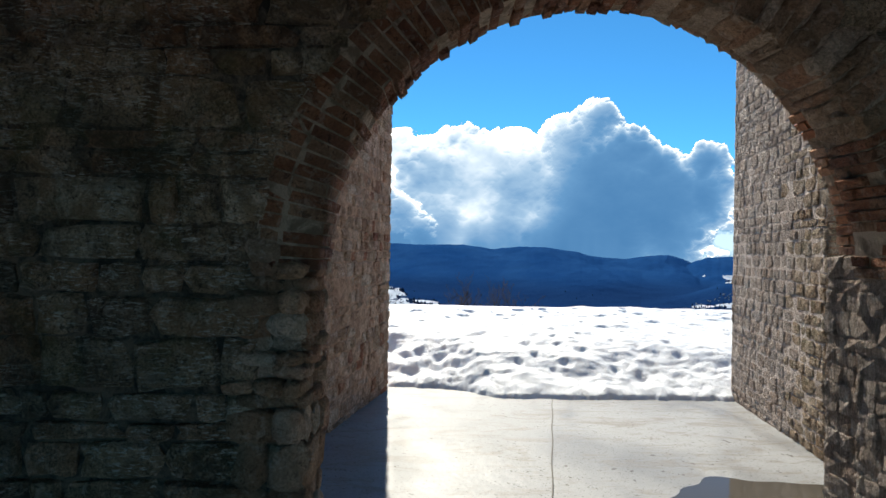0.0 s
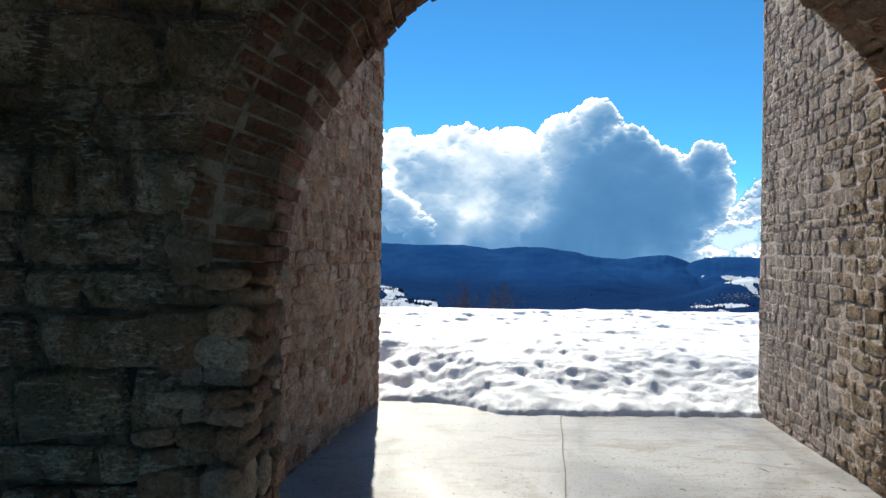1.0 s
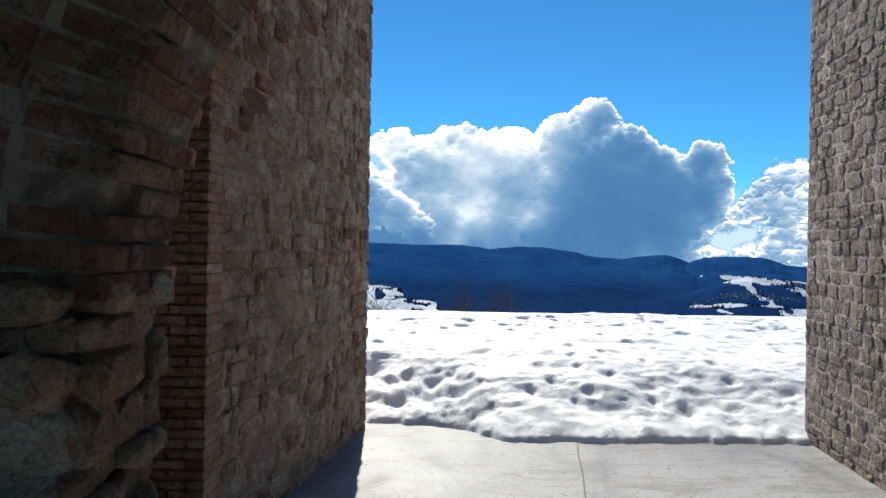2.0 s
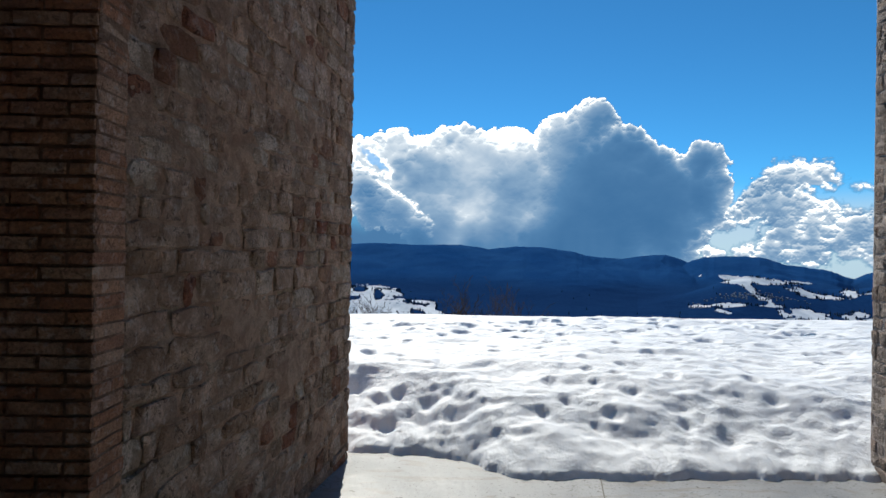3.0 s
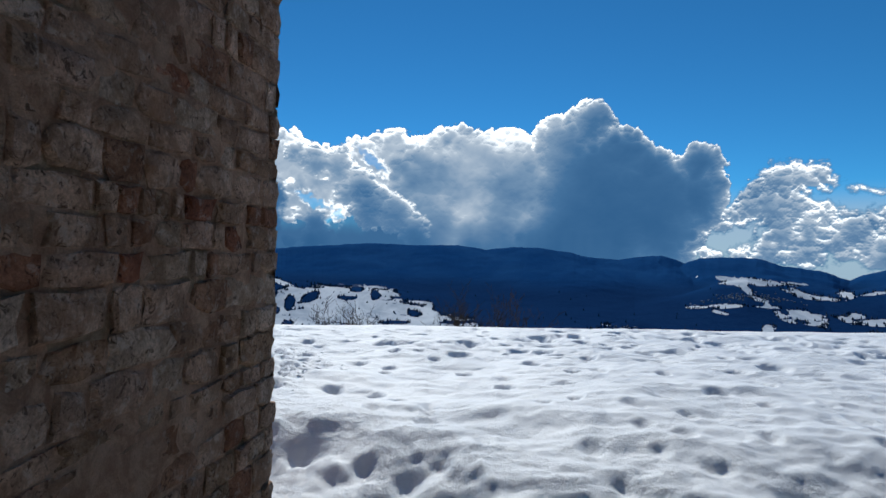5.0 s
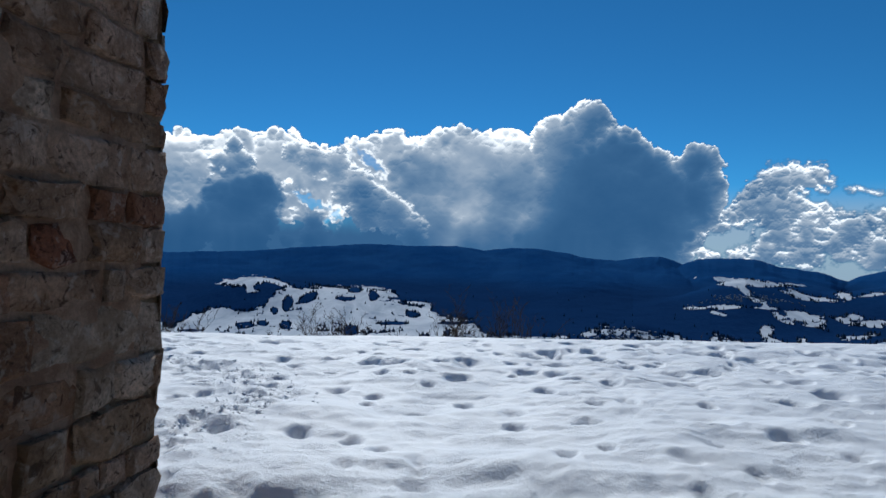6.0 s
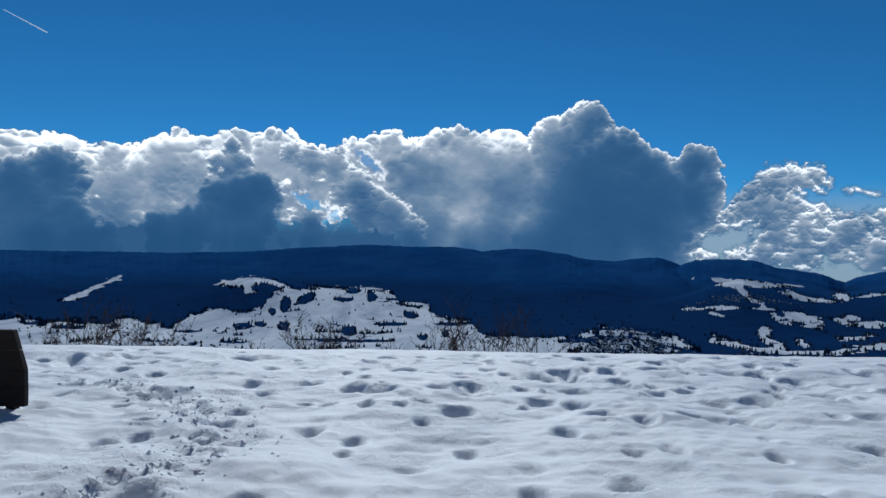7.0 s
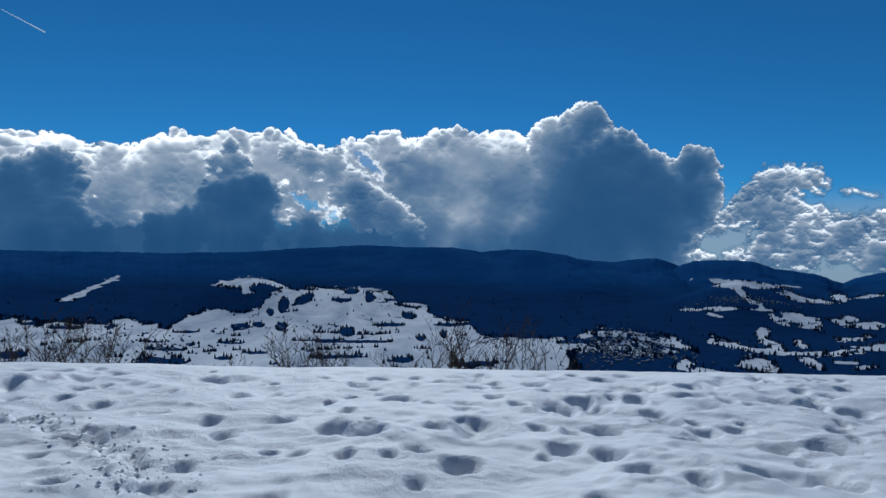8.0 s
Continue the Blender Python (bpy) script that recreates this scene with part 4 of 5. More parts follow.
    # torn gaps with bright lips
    ta = az + 1.1 * fbm(az * 0.55, el * 0.7, 4, 54, 0.6) + 0.35 * fbm(az * 2.2, el * 2.6, 3, 56, 0.6)
    te = el + 0.8 * fbm(az * 0.55 + 9, el * 0.7, 4, 55, 0.6) + 0.35 * fbm(az * 2.2 + 5, el * 2.6, 3, 57, 0.6)
    for a, e, w, h, slant in GAPS:
        q = np.sqrt(((ta - a) / w) ** 2 + ((te - e - slant * (ta - a)) / h) ** 2)
        lip = np.exp(-((q - 1.5) / 0.55) ** 2) * cover * smooth(-0.2, 0.25, fbm(az * 1.4, el * 1.4, 3, 58))
        lit = lit * (1 - 0.75 * lip) + 0.95 * 0.75 * lip
        cover = cover * (0.45 + 0.55 * smooth(0.5, 1.35, q))
    # thin bright haze under the eastern clouds
    veil = 0.85 * smooth(17, 20, az) * (1 - smooth(2.5, 6.5, el)) * (1 - cover)
    lit = np.where(cover < 0.5, lit * cover / np.maximum(cover + veil, 1e-4) + 0.62 * veil / np.maximum(cover + veil, 1e-4), lit)
    cover = np.clip(cover + veil, 0, 1)
    d = 4700.0
    a, e = np.radians(az), np.radians(el)
    me = grid_mesh("cloud_bank", d * np.cos(e) * np.sin(a), d * np.cos(e) * np.cos(a), d * np.sin(e), cloud)
    set_attr(me, "sunlit", np.clip(lit, 0, 1))
    set_attr(me, "cover", np.clip(cover, 0, 1))
    ob = structure("backdrop_clouds", me, "backlit cumulus bank with bright silver edges over the range", "cloud")
    ob.visible_shadow = False


cloud_bank()


def contrail():
    m = Nodes("contrail_ice")
    em = m.n.new("ShaderNodeEmission")
    em.inputs[0].default_value, em.inputs[1].default_value = (0.75, 0.85, 1.0, 1), 0.75
    m.l.new(em.outputs[0], m.n["Material Output"].inputs[0])

    def spot(az, el):
        a, e = radians(az), radians(el)
        return (4650 * math.cos(e) * math.sin(a), 4650 * math.cos(e) * math.cos(a), 4650 * math.sin(e))
    v, f = beam(spot(-36.6, 17.9), spot(-33.7, 16.85), 1.6, 4.0, 6)
    structure("backdrop_contrail", from_arrays("contrail", v, f, m.mat), "thin white aircraft trail in the blue sky", "contrail")


contrail()

# ---- the gate: slab, front wall with its arch, brick portal, side walls ----
FACE_Y, REBATE_Y, BACK_Y = 3.40, 3.76, 4.14     # front face, step and back of the arch wall
ARCH_X, ARCH_Z, R_FRONT, R_BACK = 0.97, 2.0, 1.71, 1.89
LEFT_A, LEFT_B = (-1.45, 6.05), (-0.87, 9.57)   # foot of the side wall on the shaded side
RIGHT_A, RIGHT_B = (4.02, 6.05), (4.64, 9.25)   # foot of the side wall that the sun grazes
TOP = 6.8


def slab():
    gx = np.linspace(-8, 9, 80)
    gy = np.concatenate([np.linspace(-5, 4, 20), np.arange(4.1, 9.9, 0.06)])
    x, y = np.meshgrid(gx, gy)
    z = -0.03 - 0.05 * np.maximum(y - 6.5, 0) + 0.006 * fbm(x * 1.2, y * 1.2, 3, 61)
    me = grid_mesh("floor", x, y, z, concrete)
    floor = structure("floor", me, "wet pale concrete slab with stains and a joint", "floor")
    pts = [(1.0 + 0.19 * (t - 5.1) + 0.006 * math.sin(5 * t), t) for t in np.arange(3.0, 9.3, 0.15)]
    v, f = [], []
    for px, py in pts:
        pz = -0.03 - 0.05 * max(py - 6.5, 0)
        v += [(px - 0.006, py, pz + 0.009), (px + 0.006, py, pz + 0.009)]
    f = [(2 * i, 2 * i + 1, 2 * i + 3, 2 * i + 2) for i in range(len(pts) - 1)]
    part("joint", from_arrays("floor_joint", v, f, joint_fill), floor, label="narrow dark expansion joint")
    return floor


slab()


def puddle(cx, cy, a, b, seed):
    r = np.random.default_rng(seed)
    ph = r.uniform(0, 6.28, 6)
    v = [(cx, cy, -0.018)]
    for k in range(64):
        w = 2 * math.pi * k / 64
        q = 1 + 0.16 * math.sin(2 * w + ph[0]) + 0.12 * math.sin(3 * w + ph[1]) + 0.08 * math.sin(5 * w + ph[2]) + 0.05 * math.sin(9 * w + ph[3])
        v.append((cx + a * q * math.cos(w), cy + b * q * math.sin(w), -0.018))
    f = [(0, 1 + k, 1 + (k + 1) % 64) for k in range(64)]
    tagged(new("puddle", from_arrays("puddle", v, f, water)), "shallow meltwater puddle lying on the concrete", "puddle")


puddle(2.9, 5.05, 0.85, 0.55, 3)


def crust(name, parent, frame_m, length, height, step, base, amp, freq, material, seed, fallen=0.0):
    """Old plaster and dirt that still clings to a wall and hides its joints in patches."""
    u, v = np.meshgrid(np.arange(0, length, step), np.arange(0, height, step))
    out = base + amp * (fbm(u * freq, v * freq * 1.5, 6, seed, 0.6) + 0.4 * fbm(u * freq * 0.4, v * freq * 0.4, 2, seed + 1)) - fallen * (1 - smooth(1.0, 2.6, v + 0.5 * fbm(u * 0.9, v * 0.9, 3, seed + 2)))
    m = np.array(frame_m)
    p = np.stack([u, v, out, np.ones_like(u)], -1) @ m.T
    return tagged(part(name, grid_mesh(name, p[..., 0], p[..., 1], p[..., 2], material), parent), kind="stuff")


def arch_wall():
    """The thick wall with the stepped round arch, as one body with the opening cut through."""
    x0, x1, z0, z1 = -7.0, 8.0, -0.2, 5.6
    n = 40
    parts = []

    def ring(rad, y):
        pts = [(ARCH_X - rad, y, z0)]
        pts += [(ARCH_X - rad * math.cos(math.pi * k / n), y, ARCH_Z + rad * math.sin(math.pi * k / n)) for k in range(n + 1)]
        pts.append((ARCH_X + rad, y, z0))
        return pts

    def face(rad, y, front):
        inner = ring(rad, y)
        outer = []
        for px, _, pz in inner:
            if pz <= ARCH_Z + 1e-6:
                outer.append((x0 if px < ARCH_X else x1, y, pz))
            else:
                w = math.atan2(pz - ARCH_Z, px - ARCH_X)
                t = min((z1 - ARCH_Z) / math.sin(w), ((x1 if px > ARCH_X else x0) - ARCH_X) / math.cos(w) if abs(math.cos(w)) > 1e-6 else 1e9)
                outer.append((ARCH_X + t * math.cos(w), y, ARCH_Z + t * math.sin(w)))
        k = len(inner)
        f = [(i, i + 1, k + i + 1, k + i) for i in range(k - 1)]
        # the two upper corners
        c = [(x0, y, z1), (x1, y, z1)]
        v = inner + outer + c
        il = max(i for i in range(k) if outer[i][0] == x0 and outer[i][2] < z1)
        ir = min(i for i in range(k) if outer[i][0] == x1 and outer[i][2] < z1 and i > il)
        f += [(k + il, k + il + 1, 2 * k), (k + ir - 1, k + ir, 2 * k + 1)]
        return v, f

    def band(ra, ya, rb, yb):
        a, b = ring(ra, ya), ring(rb, yb)
        k = len(a)
        return a + b, [(i, k + i, k + i + 1, i + 1) for i in range(k - 1)]

    parts += [face(R_FRONT + 0.09, FACE_Y + 0.03, True), band(R_FRONT + 0.09, FACE_Y + 0.03, R_FRONT + 0.09, REBATE_Y),
              band(R_FRONT + 0.09, REBATE_Y, R_BACK + 0.17, REBATE_Y), band(R_BACK + 0.17, REBATE_Y, R_BACK + 0.17, BACK_Y), face(R_BACK + 0.17, BACK_Y, False)]
    y0, y1 = FACE_Y + 0.03, BACK_Y
    parts.append(([(x0, y0, z1), (x1, y0, z1), (x1, y1, z1), (x0, y1, z1)], [(0, 1, 2, 3)]))
    wall = structure("wall_gate", from_arrays("wall_gate", *merge(parts), mortar_dark), "dark weathered stone wall with a round brick arch", "wall")
    r = np.random.default_rng(71)
    blocks = forms("block", 14, stone_dark, lambda q: stone_form(q, 1.35, 1.0), 72)
    spots, z = [], -0.05
    while z < z1:
        h = r.uniform(0.10, 0.20) if r.uniform() < 0.45 else r.uniform(0.2, 0.36)
        zc = z + h / 2 - ARCH_Z
        reach = R_FRONT + 0.33
        gap = reach if zc < 0 else math.sqrt(max(reach ** 2 - zc ** 2, 0))
        for a, b in (((x0, ARCH_X - gap), (ARCH_X + gap, x1)) if gap else ((x0, x1),)):
            u = b if a == x0 and gap else a
            way = -1 if a == x0 and gap else 1
            while a < u < b or u in (a, b) and (u == b) == (way < 0):
                w = r.uniform(0.14, 0.30) if r.uniform() < 0.35 else r.uniform(0.28, 0.66)
                if not a <= u + way * w <= b:
                    break
                spots.append((u + way * w / 2 - x0, z + h / 2, w, h))
                u += way * w
        z += h
    fm = wall_frame((x0, FACE_Y + 0.03, 0), (1, 0, 0), (0, -1, 0))
    lay(wall, spots, fm, blocks, stone_dark_all, 0.012, 0.065, lambda u, v: u > 3.2 and u < 12.5, r, "block", 4.0)
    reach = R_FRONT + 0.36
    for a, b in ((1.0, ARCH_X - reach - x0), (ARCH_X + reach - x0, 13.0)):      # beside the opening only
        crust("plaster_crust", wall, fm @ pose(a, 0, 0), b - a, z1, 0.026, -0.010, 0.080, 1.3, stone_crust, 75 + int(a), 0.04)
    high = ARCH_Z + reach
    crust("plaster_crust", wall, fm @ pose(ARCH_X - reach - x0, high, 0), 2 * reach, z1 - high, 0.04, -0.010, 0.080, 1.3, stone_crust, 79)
    # broken jambs: rough rubble where the dressed edge has fallen away
    rubble = forms("rubble", 12, stone_jamb, chunk_form, 73)
    pale_rubble = forms("rubble", 12, stone_right, lambda q: stone_form(q, 0.9, 0.8), 74)
    for side in (-1, 1):
        lots = rubble if side < 0 else pale_rubble
        edge, edge2 = ARCH_X + side * R_FRONT, ARCH_X + side * R_BACK
        z = -0.05
        while z < ARCH_Z + 0.1:
            h = r.uniform(0.06, 0.17) if side > 0 else r.uniform(0.11, 0.27) if z < 1.15 else r.uniform(0.07, 0.16)
            u = 0.0
            while u < 0.34:                                   # on the front face beside the opening
                w = r.uniform(0.09, 0.24) if side > 0 else r.uniform(0.12, 0.30)
                m = wall_frame((edge + side * (u + w / 2 + 0.05), FACE_Y + 0.035, z + h / 2), (1, 0, 0), (0, -1, 0)) @ pose(0, 0, 0, r.uniform(-9, 9), r.uniform(-9, 9), r.uniform(-8, 8))
                part("rubble", lots[int(r.integers(12))], wall, m @ Matrix.Diagonal((w * (1.05 if side < 0 else 1.15), h * (1.05 if side < 0 else 1.15), r.uniform(0.02, 0.15) if side < 0 else r.uniform(0.04, 0.07), 1)))
                u += w
            for x, ya, yb, back in ((edge, FACE_Y, REBATE_Y, 0.075), (edge2, REBATE_Y, BACK_Y, 0.15 if side < 0 else -0.06)):
                y = ya
                while y < yb:                                 # in the reveal
                    w = min(r.uniform(0.10, 0.24), yb - y + 0.02)
                    m = wall_frame((x + side * back, y + w / 2, z + h / 2), (0, side, 0), (-side, 0, 0)) @ pose(0, 0, 0, r.uniform(-4, 4), r.uniform(-4, 4), r.uniform(-6, 6))
                    part("rubble", lots[int(r.integers(12))], wall, m @ Matrix.Diagonal((w * (1.04 if side < 0 else 1.16), h * (1.04 if side < 0 else 1.18), r.uniform(0.02, 0.10) if side < 0 else r.uniform(0.03, 0.045), 1)))
                    y += w
            z += h
    return wall


gate_wall = arch_wall()


def arch_ring(name, label, rad, y0, y1, outer, grey_from, seed, brick):
    """Voussoirs round the arch: bricks, with rough grey stones on one haunch."""
    n, v, f = 48, [], []
    for k in range(n + 1):
        w = math.pi * k / n
        for q, y in ((rad + 0.37, y0 + 0.010), (rad + 0.009, y0 + 0.010), (rad + 0.009, y1 - 0.006), (rad + 0.19, y1 - 0.006)):
            if not outer and q > rad + 0.2:
                q = rad + 0.19
            v.append((ARCH_X + q * math.cos(w), y, ARCH_Z + q * math.sin(w)))
    for k in range(n):
        f += [(4 * k + i, 4 * k + i + 1, 4 * k + i + 5, 4 * k + i + 4) for i in range(3)]
    ring = structure(name, from_arrays(name, v, f, mortar_ring), label, "arch")
    r = np.random.default_rng(seed)
    bricks = forms("brick", 8, brick, brick_form, seed + 1)
    stones = forms("voussoir", 8, stone_jamb, lambda q: stone_form(q, 1.6, 1.2), seed + 2)
    step = 0.072 / rad
    n = int(math.pi / step)
    k = 0
    while k < n:
        w = math.pi * (k + 0.5) / n
        deg = math.degrees(w)
        radial = Vector((math.cos(w), 0, math.sin(w)))
        along = Vector((-math.sin(w), 0, math.cos(w)))
        if grey_from[0] < deg < grey_from[1]:
            span = int(r.integers(1, 3))
            wm = math.pi * (k + span / 2) / n
            radial, along = Vector((math.cos(wm), 0, math.sin(wm))), Vector((-math.sin(wm), 0, math.cos(wm)))
            size = span * math.pi * rad / n
            length = r.uniform(0.14, 0.24)
            c = Vector((ARCH_X, y0 + 0.02, ARCH_Z)) + radial * (rad + length / 2)
            m = Matrix((along, radial, Vector((0, -1, 0)))).transposed().to_4x4()
            m.translation = c
            if outer:
                part("voussoir", stones[int(r.integers(8))], ring, m @ Matrix.Diagonal((size * 1.04, length * 1.04, r.uniform(0.02, 0.07), 1)))
                m.translation = c + radial * (length / 2 + (0.37 - length) / 2)
                part("voussoir", stones[int(r.integers(8))], ring, m @ Matrix.Diagonal((size * 1.12, (0.40 - length) * 1.04, r.uniform(0.02, 0.07), 1)))
            c = Vector((ARCH_X, (y0 + y1) / 2, ARCH_Z)) + radial * (rad + 0.03)
            m = Matrix((along, Vector((0, 1, 0)), -radial)).transposed().to_4x4()
            if m.determinant() < 0:
                m = Matrix((-along, Vector((0, 1, 0)), -radial)).transposed().to_4x4()
            m.translation = c
            part("voussoir", stones[int(r.integers(8))], ring, m @ Matrix.Diagonal((size * 1.03, y1 - y0, r.uniform(0.03, 0.06), 1)))
            k += span
            continue
        cut = 0.25 if k % 2 else 0.125
        lay_y = [(y0, y0 + cut), (y0 + cut, y1)] if y1 - y0 > cut + 0.05 else [(y0, y1)]
        for i, (a, b) in enumerate(lay_y):
            if r.uniform() < 0.02:
                continue
            slip = r.uniform(-0.034, 0.018)
            m = Matrix((Vector((0, 1, 0)), along, radial)).transposed().to_4x4()
            m.translation = Vector((ARCH_X, (a + b) / 2 + r.uniform(-0.008, 0.004), ARCH_Z)) + radial * (rad + 0.115 + slip)
            part("brick", bricks[int(r.integers(8))], ring, m @ Matrix.Diagonal((b - a - 0.010, math.pi * rad / n - 0.008, -0.23, 1)))
        if outer and r.uniform() < 0.9:
            m = Matrix((Vector((0, -1, 0)), -along, radial)).transposed().to_4x4()
            m.translation = Vector((ARCH_X, y0 + 0.10 + r.uniform(-0.012, 0.012), ARCH_Z)) + radial * (rad + 0.30)
            part("brick", bricks[int(r.integers(8))], ring, m @ Matrix.Diagonal((0.20, math.pi * (rad + 0.2) / n - 0.010, 0.12, 1)))
        k += 1
    return ring


def packing():
    """Small stones wedged into the broken joint round the brick ring."""
    r = np.random.default_rng(88)
    chips = forms("packing_stone", 8, stone_dark, chunk_form, 89)
    for _ in range(70):
        w = radians(r.uniform(92, 186) if r.uniform() < 0.7 else r.uniform(5, 92))
        q = R_FRONT + r.uniform(0.36, 0.47)
        m = wall_frame((ARCH_X + q * math.cos(w), FACE_Y + 0.03, ARCH_Z + q * math.sin(w)), (1, 0, 0), (0, -1, 0)) @ pose(0, 0, 0, r.uniform(-12, 12), r.uniform(-12, 12), r.uniform(0, 360))
        part("packing_stone", chips[int(r.integers(8))], gate_wall, m @ Matrix.Diagonal((r.uniform(0.06, 0.15), r.uniform(0.05, 0.10), r.uniform(0.03, 0.09), 1)))


packing()
arch_ring("arch_front", "worn red brick arch ring with grey stones on one haunch", R_FRONT, FACE_Y - 0.02, REBATE_Y, True, (28, 78), 81, brick_red)
arch_ring("arch_rear", "stepped rear arch of old red brick", R_BACK, REBATE_Y + 0.01, BACK_Y + 0.01, False, (38, 152), 84, brick_warm)


def brick_portal():
    """Brick wall across the passage, with a wide round arch, between the gate wall and the side walls."""
    y0, y1, cx, rad, spring = 5.80, 6.05, 1.29, 2.74, 3.0
    x0, x1, z1 = -5.0, 7.5, 6.0
    n = 36
    front, back = [], []
    for y, ring in ((y0 + 0.012, front), (y1, back)):
        ring.append((cx - rad, y, -0.2))
        ring += [(cx - rad * math.cos(math.pi * k / n), y, spring + rad * math.sin(math.pi * k / n)) for k in range(n + 1)]
        ring.append((cx + rad, y, -0.2))
    k = len(front)
    v = front + back
    f = [(i, k + i, k + i + 1, i + 1) for i in range(k - 1)]
    for base, y in ((0, y0 + 0.012), (k, y1)):
        o = len(v)
        for px, _, pz in (front if base == 0 else back):
            if pz <= spring + 1e-6:
                v.append((x0 if px < cx else x1, y, pz))
            else:
                v.append((x0 + (px - cx + rad) / (2 * rad) * (x1 - x0), y, z1))
        f += [(base + i, base + i + 1, o + i + 1, o + i) for i in range(k - 1)]
    wall = structure("wall_portal", from_arrays("wall_portal", v, f, mortar_red), "red brick wall with a wide round opening", "wall")
    bricks = forms("brick", 8, brick_warm, brick_form, 91)
    r = np.random.default_rng(92)
    rest, sunny, count = [], [], 0
    row = 0
    z = -0.05
    while z < 5.2:
        half = math.sqrt(max(rad ** 2 - max(z + 0.03 - spring, 0) ** 2, 0))
        for side in (-1, 1):
            u = 0.0
            first = True
            while u < 1.7:
                w = (0.125 if row % 2 else 0.25) if first else 0.255
                first = False
                xc = cx + side * (half + u + w / 2)
                m = Matrix((Vector((1, 0, 0)), Vector((0, 0, 1)), Vector((0, -1, 0)))).transposed().to_4x4()
                m.translation = (xc, y0 + 0.05 + r.uniform(-0.006, 0.006), z + 0.031)
                m = m @ Matrix.Diagonal((w - 0.011, 0.055, 0.11, 1))
                if u == 0.0:
                    m = pose(xc - side * 0.008, (y0 + y1) / 2 + 0.006, z + 0.031, 90) @ Matrix.Diagonal((w - 0.011, 0.055, y1 - y0 + 0.012, 1))
                if side < 0 and u < 1.0 and z < 4.0 and count < 300:
                    part("brick", bricks[int(r.integers(8))], wall, m)
                    count += 1
                else:
                    src = bricks[int(r.integers(8))]
                    (rest if side < 0 else sunny).append(([tuple(m @ p.co) for p in src.vertices], [tuple(p.vertices) for p in src.polygons]))
                u += w
        z += 0.067
        row += 1
    tagged(part("brickwork", from_arrays("brickwork", *merge(rest), brick_warm_all), wall), kind="stuff")
    tagged(part("stonework", from_arrays("stonework", *merge(sunny), stone_ochre_all), wall), kind="stuff")


brick_portal()


def side_wall(name, label, a, b, out_sign, thick, mats, rows, lengths, depth, joint, rough, seed, near, ochre=None):
    """A tall side wall of the passage from a to b; out_sign is +1 where its face looks towards +x."""
    A, B = Vector((*a, 0)), Vector((*b, 0))
    along = (B - A).normalized()
    out = Vector((along.y, -along.x, 0)) * out_sign
    back = -out * thick
    P = [A - out * 0.02, B - out * 0.02 - along * 0.02, B + back - along * 0.02, A + back]
    v = [(p.x, p.y, z) for z in (-0.5, TOP) for p in P]
    f = [(0, 1, 5, 4), (1, 2, 6, 5), (2, 3, 7, 6), (3, 0, 4, 7), (4, 5, 6, 7), (3, 2, 1, 0)]
    wall = structure(name, from_arrays(name, v, f, mortar_pale if ochre else mortar), label, "wall")
    r = np.random.default_rng(seed)
    single = forms("stone", 16, mats[0], lambda q: stone_form(q, rough, 1.0), seed + 1)
    length = (B - A).length
    spots = courses(r, length, TOP + 0.3, rows, lengths, -0.3)
    if out_sign > 0:
        fm = wall_frame((A - out * 0.02).to_tuple(), along, out)
    else:
        fm = wall_frame((B - out * 0.02).to_tuple(), -along, out)
        spots = [(length - u, v_, w, h) for u, v_, w, h in spots]
        spots = [(length - u, v_, w, h) for u, v_, w, h in spots]
    if ochre:
        old = forms("stone", 10, ochre, lambda q: stone_form(q, rough * 1.2, 1.0), seed + 2)
        lay(wall, [s for s in spots if s[0] > length - 0.85 + 0.34 * math.sin(23 * s[1]) * math.sin(5 * s[1])], fm, old, ochre, joint, depth, lambda u, v_: v_ < 3.3, r, "stone", 2.5 * rough)
        spots = [s for s in spots if s[0] <= length - 0.85 + 0.34 * math.sin(23 * s[1]) * math.sin(5 * s[1])]
    lay(wall, spots, fm, single, mats[1], joint, depth, near, r, "stone", 1.4 * rough)
    if ochre:
        crust("mortar_bed", wall, fm, length - 0.05, TOP, 0.03, 0.009, 0.006, 2.2, mortar_pale, seed + 5)
    else:
        crust("mortar_smear", wall, fm, length - 0.12, TOP, 0.022, 0.009, 0.027, 2.2, mortar_smear, seed + 5)
    # the outer end: quoins turned round the corner
    endspots = courses(r, thick, TOP + 0.3, rows, (0.22, 0.45), -0.3)
    if out_sign > 0:
        fe = wall_frame((B - along * 0.02).to_tuple(), -out, along)
    else:
        fe = wall_frame((B + back - along * 0.02).to_tuple(), out, along)
    corner = forms("quoin", 8, mats[0], lambda q: stone_form(q, 0.8, 1.0), seed + 7)
    lay(wall, endspots, fe, corner, mats[1], joint, depth, lambda u, v_: False, r, "quoin", 3)
    return wall


side_wall("wall_left", "warm grey rubble stone side wall in the shade", LEFT_A, LEFT_B, 1, 1.3, (stone_left, stone_left_all), (0.08, 0.21), (0.09, 0.34), 0.024, 0.006, 1.7, 101,
          lambda u, v: v < 3.6)
side_wall("wall_right", "pale rock-faced coursed stone wall grazed by the sun", RIGHT_A, RIGHT_B, -1, 1.3, (stone_right, stone_right_all), (0.10, 0.19), (0.12, 0.32), 0.021, 0.014, 1.3, 111,
          lambda u, v: v < 3.4, stone_ochre)


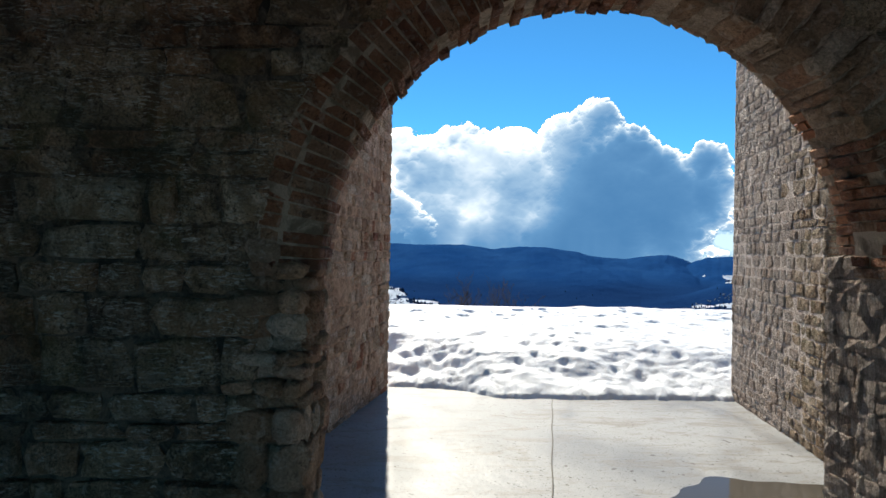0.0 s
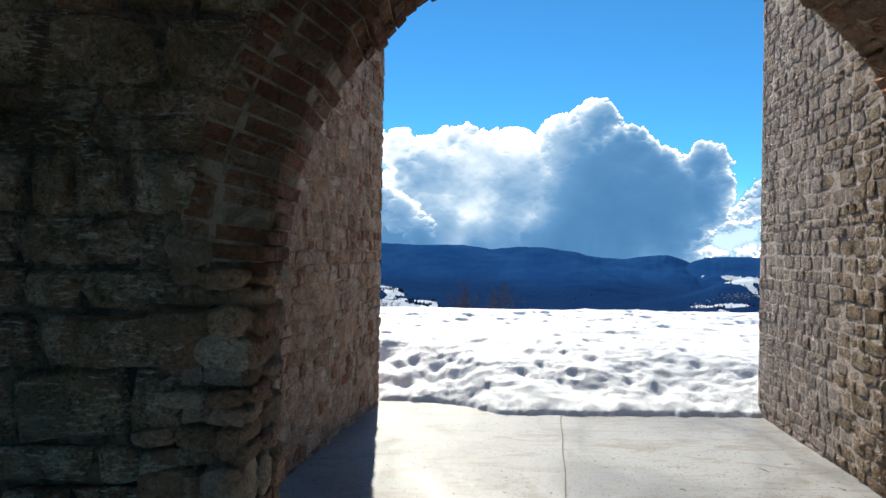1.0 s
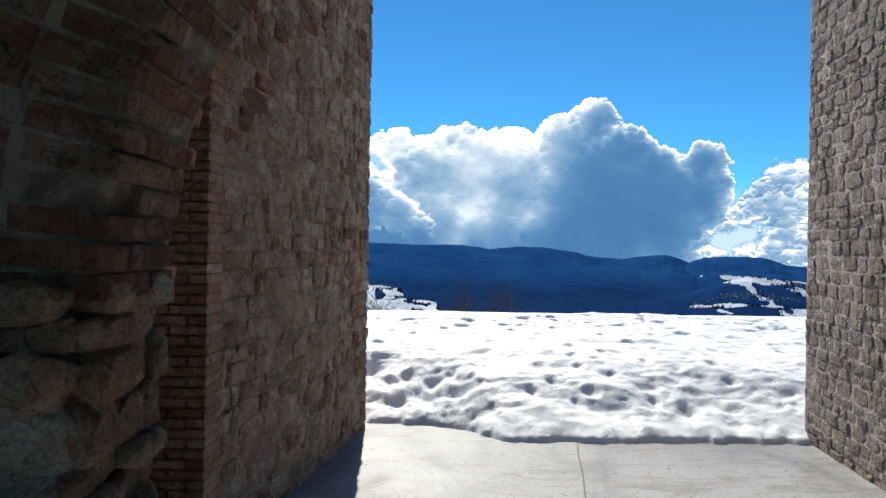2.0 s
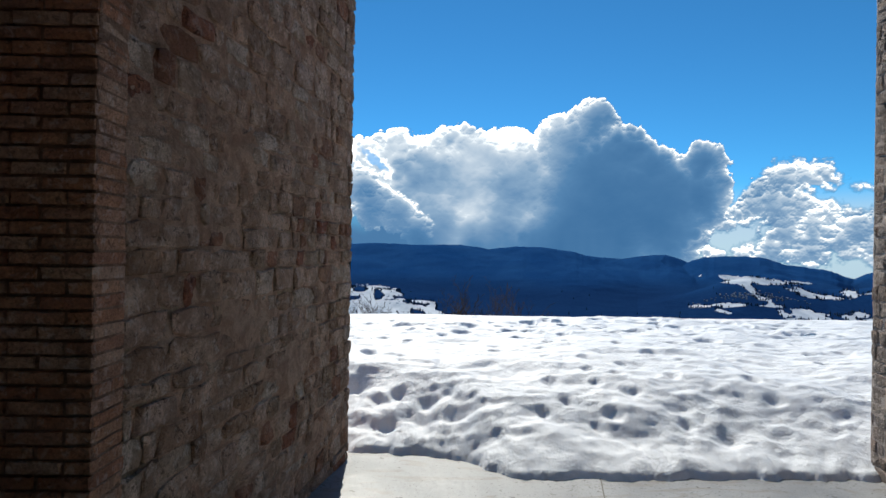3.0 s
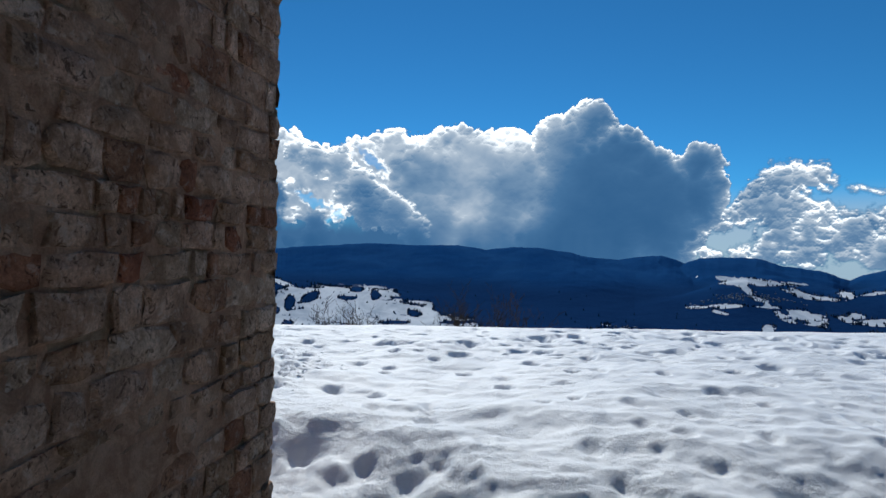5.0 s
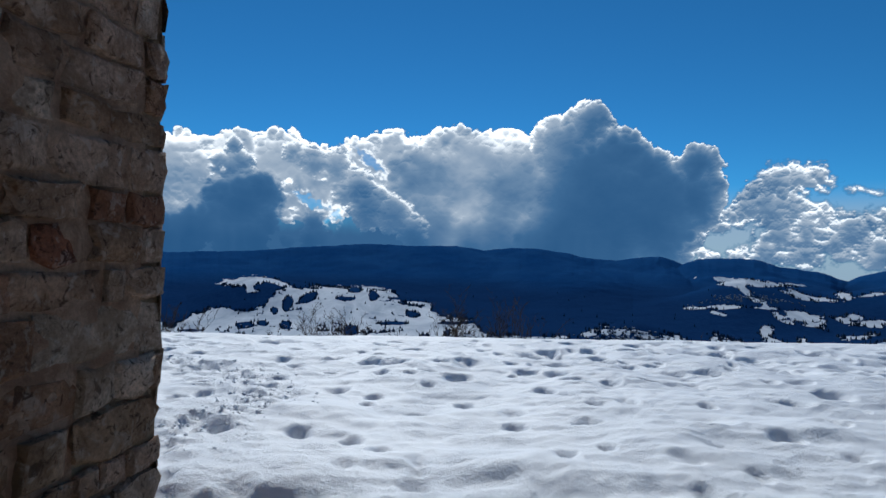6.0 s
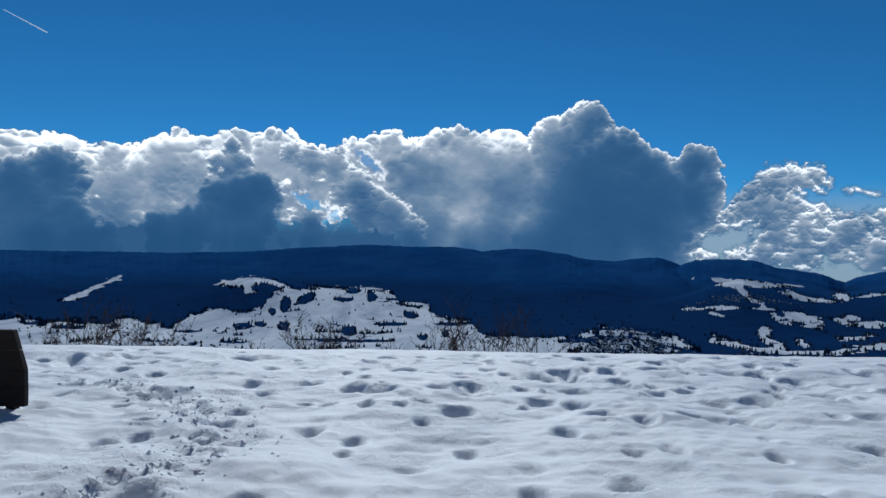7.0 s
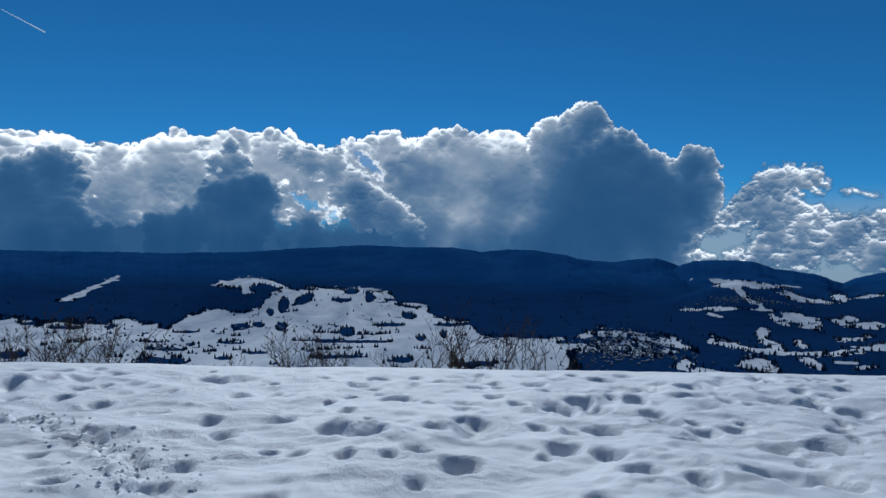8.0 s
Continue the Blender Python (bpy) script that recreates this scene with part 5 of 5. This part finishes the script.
def shell():
    """Unseen masonry added round the lens and behind the gate wall to shape light."""
    def solid(name, label, category, *b):
        structure(name, from_arrays(name, *box(*b), plaster), label, category)
    solid("wall_unseen_left", "unseen plain wall added to close in the dark", "wall", -7.6, -7.0, -5.0, 6.0, -0.2, 5.6)
    solid("wall_unseen_right", "unseen plain wall added to close in the dark", "wall", 8.0, 8.6, -5.0, 6.0, -0.2, 5.6)
    # added opening: its width and lintel set the light on the gate wall
    v, f = merge([box(-7.6, -5.6, -5.6, -5.0, -0.2, 5.6), box(6.6, 8.6, -5.6, -5.0, -0.2, 5.6), box(-5.6, 6.6, -5.6, -5.0, 3.6, 5.6)])
    structure("wall_unseen_back", from_arrays("wall_unseen_back", v, f, plaster), "unseen back wall added with a wide opening for light", "wall")
    # snow added behind the lens to throw sunlight back at the gate wall
    x, y = np.meshgrid(np.linspace(-40, 40, 60), np.linspace(-60, -4.9, 60))
    structure("ground_unseen_bounce", grid_mesh("ground_unseen_bounce", x, y, -0.06 + 0.05 * fbm(x * 0.4, y * 0.4, 3, 62), snow), "unseen snow sheet added to bounce light onto the gate wall", "snow")
    # added ceiling stops short so that sky light reaches the brick portal
    solid("ceiling", "unseen plain ceiling added to hold back sky light", "ceiling", -7.6, 8.6, -5.6, 4.1, 5.62, 6.1)


shell()

# ---- the field: board and shrubs ----


def notice_board():
    """A dark timber lectern board on two posts, seen from its shaded side."""
    board = tagged(new("notice_board"), "dark stained timber notice board on short posts in snow", "notice board")
    board.location = (-4.95, 15.0, 0.30)
    prof = [(0.18, -0.14), (0.18, 0.18), (0.55, 0.20), (1.01, 0.06), (1.01, -0.06), (0.55, -0.14)]
    # planks of the back
    for i, (za, zb) in enumerate(((0.18, 0.38), (0.385, 0.585), (0.59, 0.79), (0.795, 1.01))):
        wa = 0.80 if za < 0.55 else 0.80 - 0.30 * (za - 0.55)
        wb = 0.80 if zb < 0.57 else 0.80 - 0.30 * (zb - 0.55)
        v = [(-wa, -0.03, za), (wa, -0.03, za), (wb, -0.03, zb), (-wb, -0.03, zb), (-wa, 0.03, za), (wa, 0.03, za), (wb, 0.03, zb), (-wb, 0.03, zb)]
        f = [(0, 1, 2, 3), (5, 4, 7, 6), (1, 5, 6, 2), (4, 0, 3, 7), (3, 2, 6, 7), (4, 5, 1, 0)]
        part("plank", from_arrays("plank", v, f, dark_wood), board)
    for s in (-1, 1):
        x = s * 0.60
        part("post", from_arrays("post", *box(x - 0.045, x + 0.045, 0.032, 0.12, -0.4, 0.70), dark_wood), board)
    part("rail", from_arrays("rail", *box(-0.55, 0.55, 0.034, 0.08, 0.62, 0.68), dark_wood), board)


notice_board()


def shrub(x, y, z, height, spread, stems, seed, lean=0.0, twigs=4):
    """A bare shrub: stems from one stool that fork into fine twigs."""
    r = np.random.default_rng(seed)
    trunk, fine = [], []

    def grow(p, way, length, rad, level):
        bits = 5 if level == 0 else 3
        q = Vector(p)
        for i in range(bits):
            way = (way + Vector((r.normal(0, 0.13), r.normal(0, 0.13), 0.05))).normalized()
            nxt = q + way * length / bits
            ra, rb = rad * (1 - 0.6 * i / bits), rad * (1 - 0.6 * (i + 1) / bits)
            (trunk if level == 0 else fine).append(beam(q, nxt, ra, rb, 5 if level == 0 else 3))
            q = nxt
            if level < twigs and i >= (2 if level == 0 else 0):
                for _ in range(2 if level == 0 else 1):
                    side = Vector((r.normal(0, 0.75), r.normal(0, 0.75), r.uniform(0.0, 0.45)))
                    grow(q, (way + side * 0.9).normalized(), length * r.uniform(0.35, 0.6), max(rb * 0.65, 0.0078 - 0.0013 * level), level + 1)

    ob = tagged(new("shrub"), "bare red-brown leafless shrub at the field's edge", "shrub", "shrubs along the field's edge")
    ob.location = (x, y, z)
    stems = max(3, int(round(stems * 0.6)))
    for k in range(stems):
        trunk.clear()
        w = 2 * math.pi * k / stems + r.uniform(-0.4, 0.4)
        way = Vector((math.cos(w) * spread + lean, math.sin(w) * spread, 1)).normalized()
        grow((0.06 * math.cos(w), 0.06 * math.sin(w), -0.3), way, height * r.uniform(0.55, 0.80), 0.016 + 0.005 * height, 0)
        part("stem", from_arrays("stem", *merge(trunk), bark), ob)
    tagged(part("brushwood", from_arrays("brushwood", *merge(fine), bark), ob), kind="stuff")
    return ob


SHRUBS = [(-9.3, 24.2, 1.9, 0.55, 7), (-8.5, 24.0, 2.05, 0.50, 6), (-7.9, 24.2, 1.9, 0.45, 5), (-7.1, 24.0, 2.0, 0.25, 4), (-5.5, 24.2, 1.0, 0.6, 4), (-4.2, 24.0, 1.15, 0.5, 4),
          (-3.1, 24.0, 1.95, 0.55, 7), (-2.2, 24.2, 1.6, 0.6, 6), (-0.4, 24.0, 1.2, 0.6, 5), (0.7, 23.8, 2.05, 0.55, 7), (1.6, 24.0, 2.2, 0.5, 7), (2.6, 23.8, 2.05, 0.65, 7), (9.2, 24.6, 1.2, 0.5, 4)]
for i, (sx, sy, sh, sp, st) in enumerate(SHRUBS):
    shrub(sx, sy, -1.35, sh, sp, st, 200 + i, twigs=4)
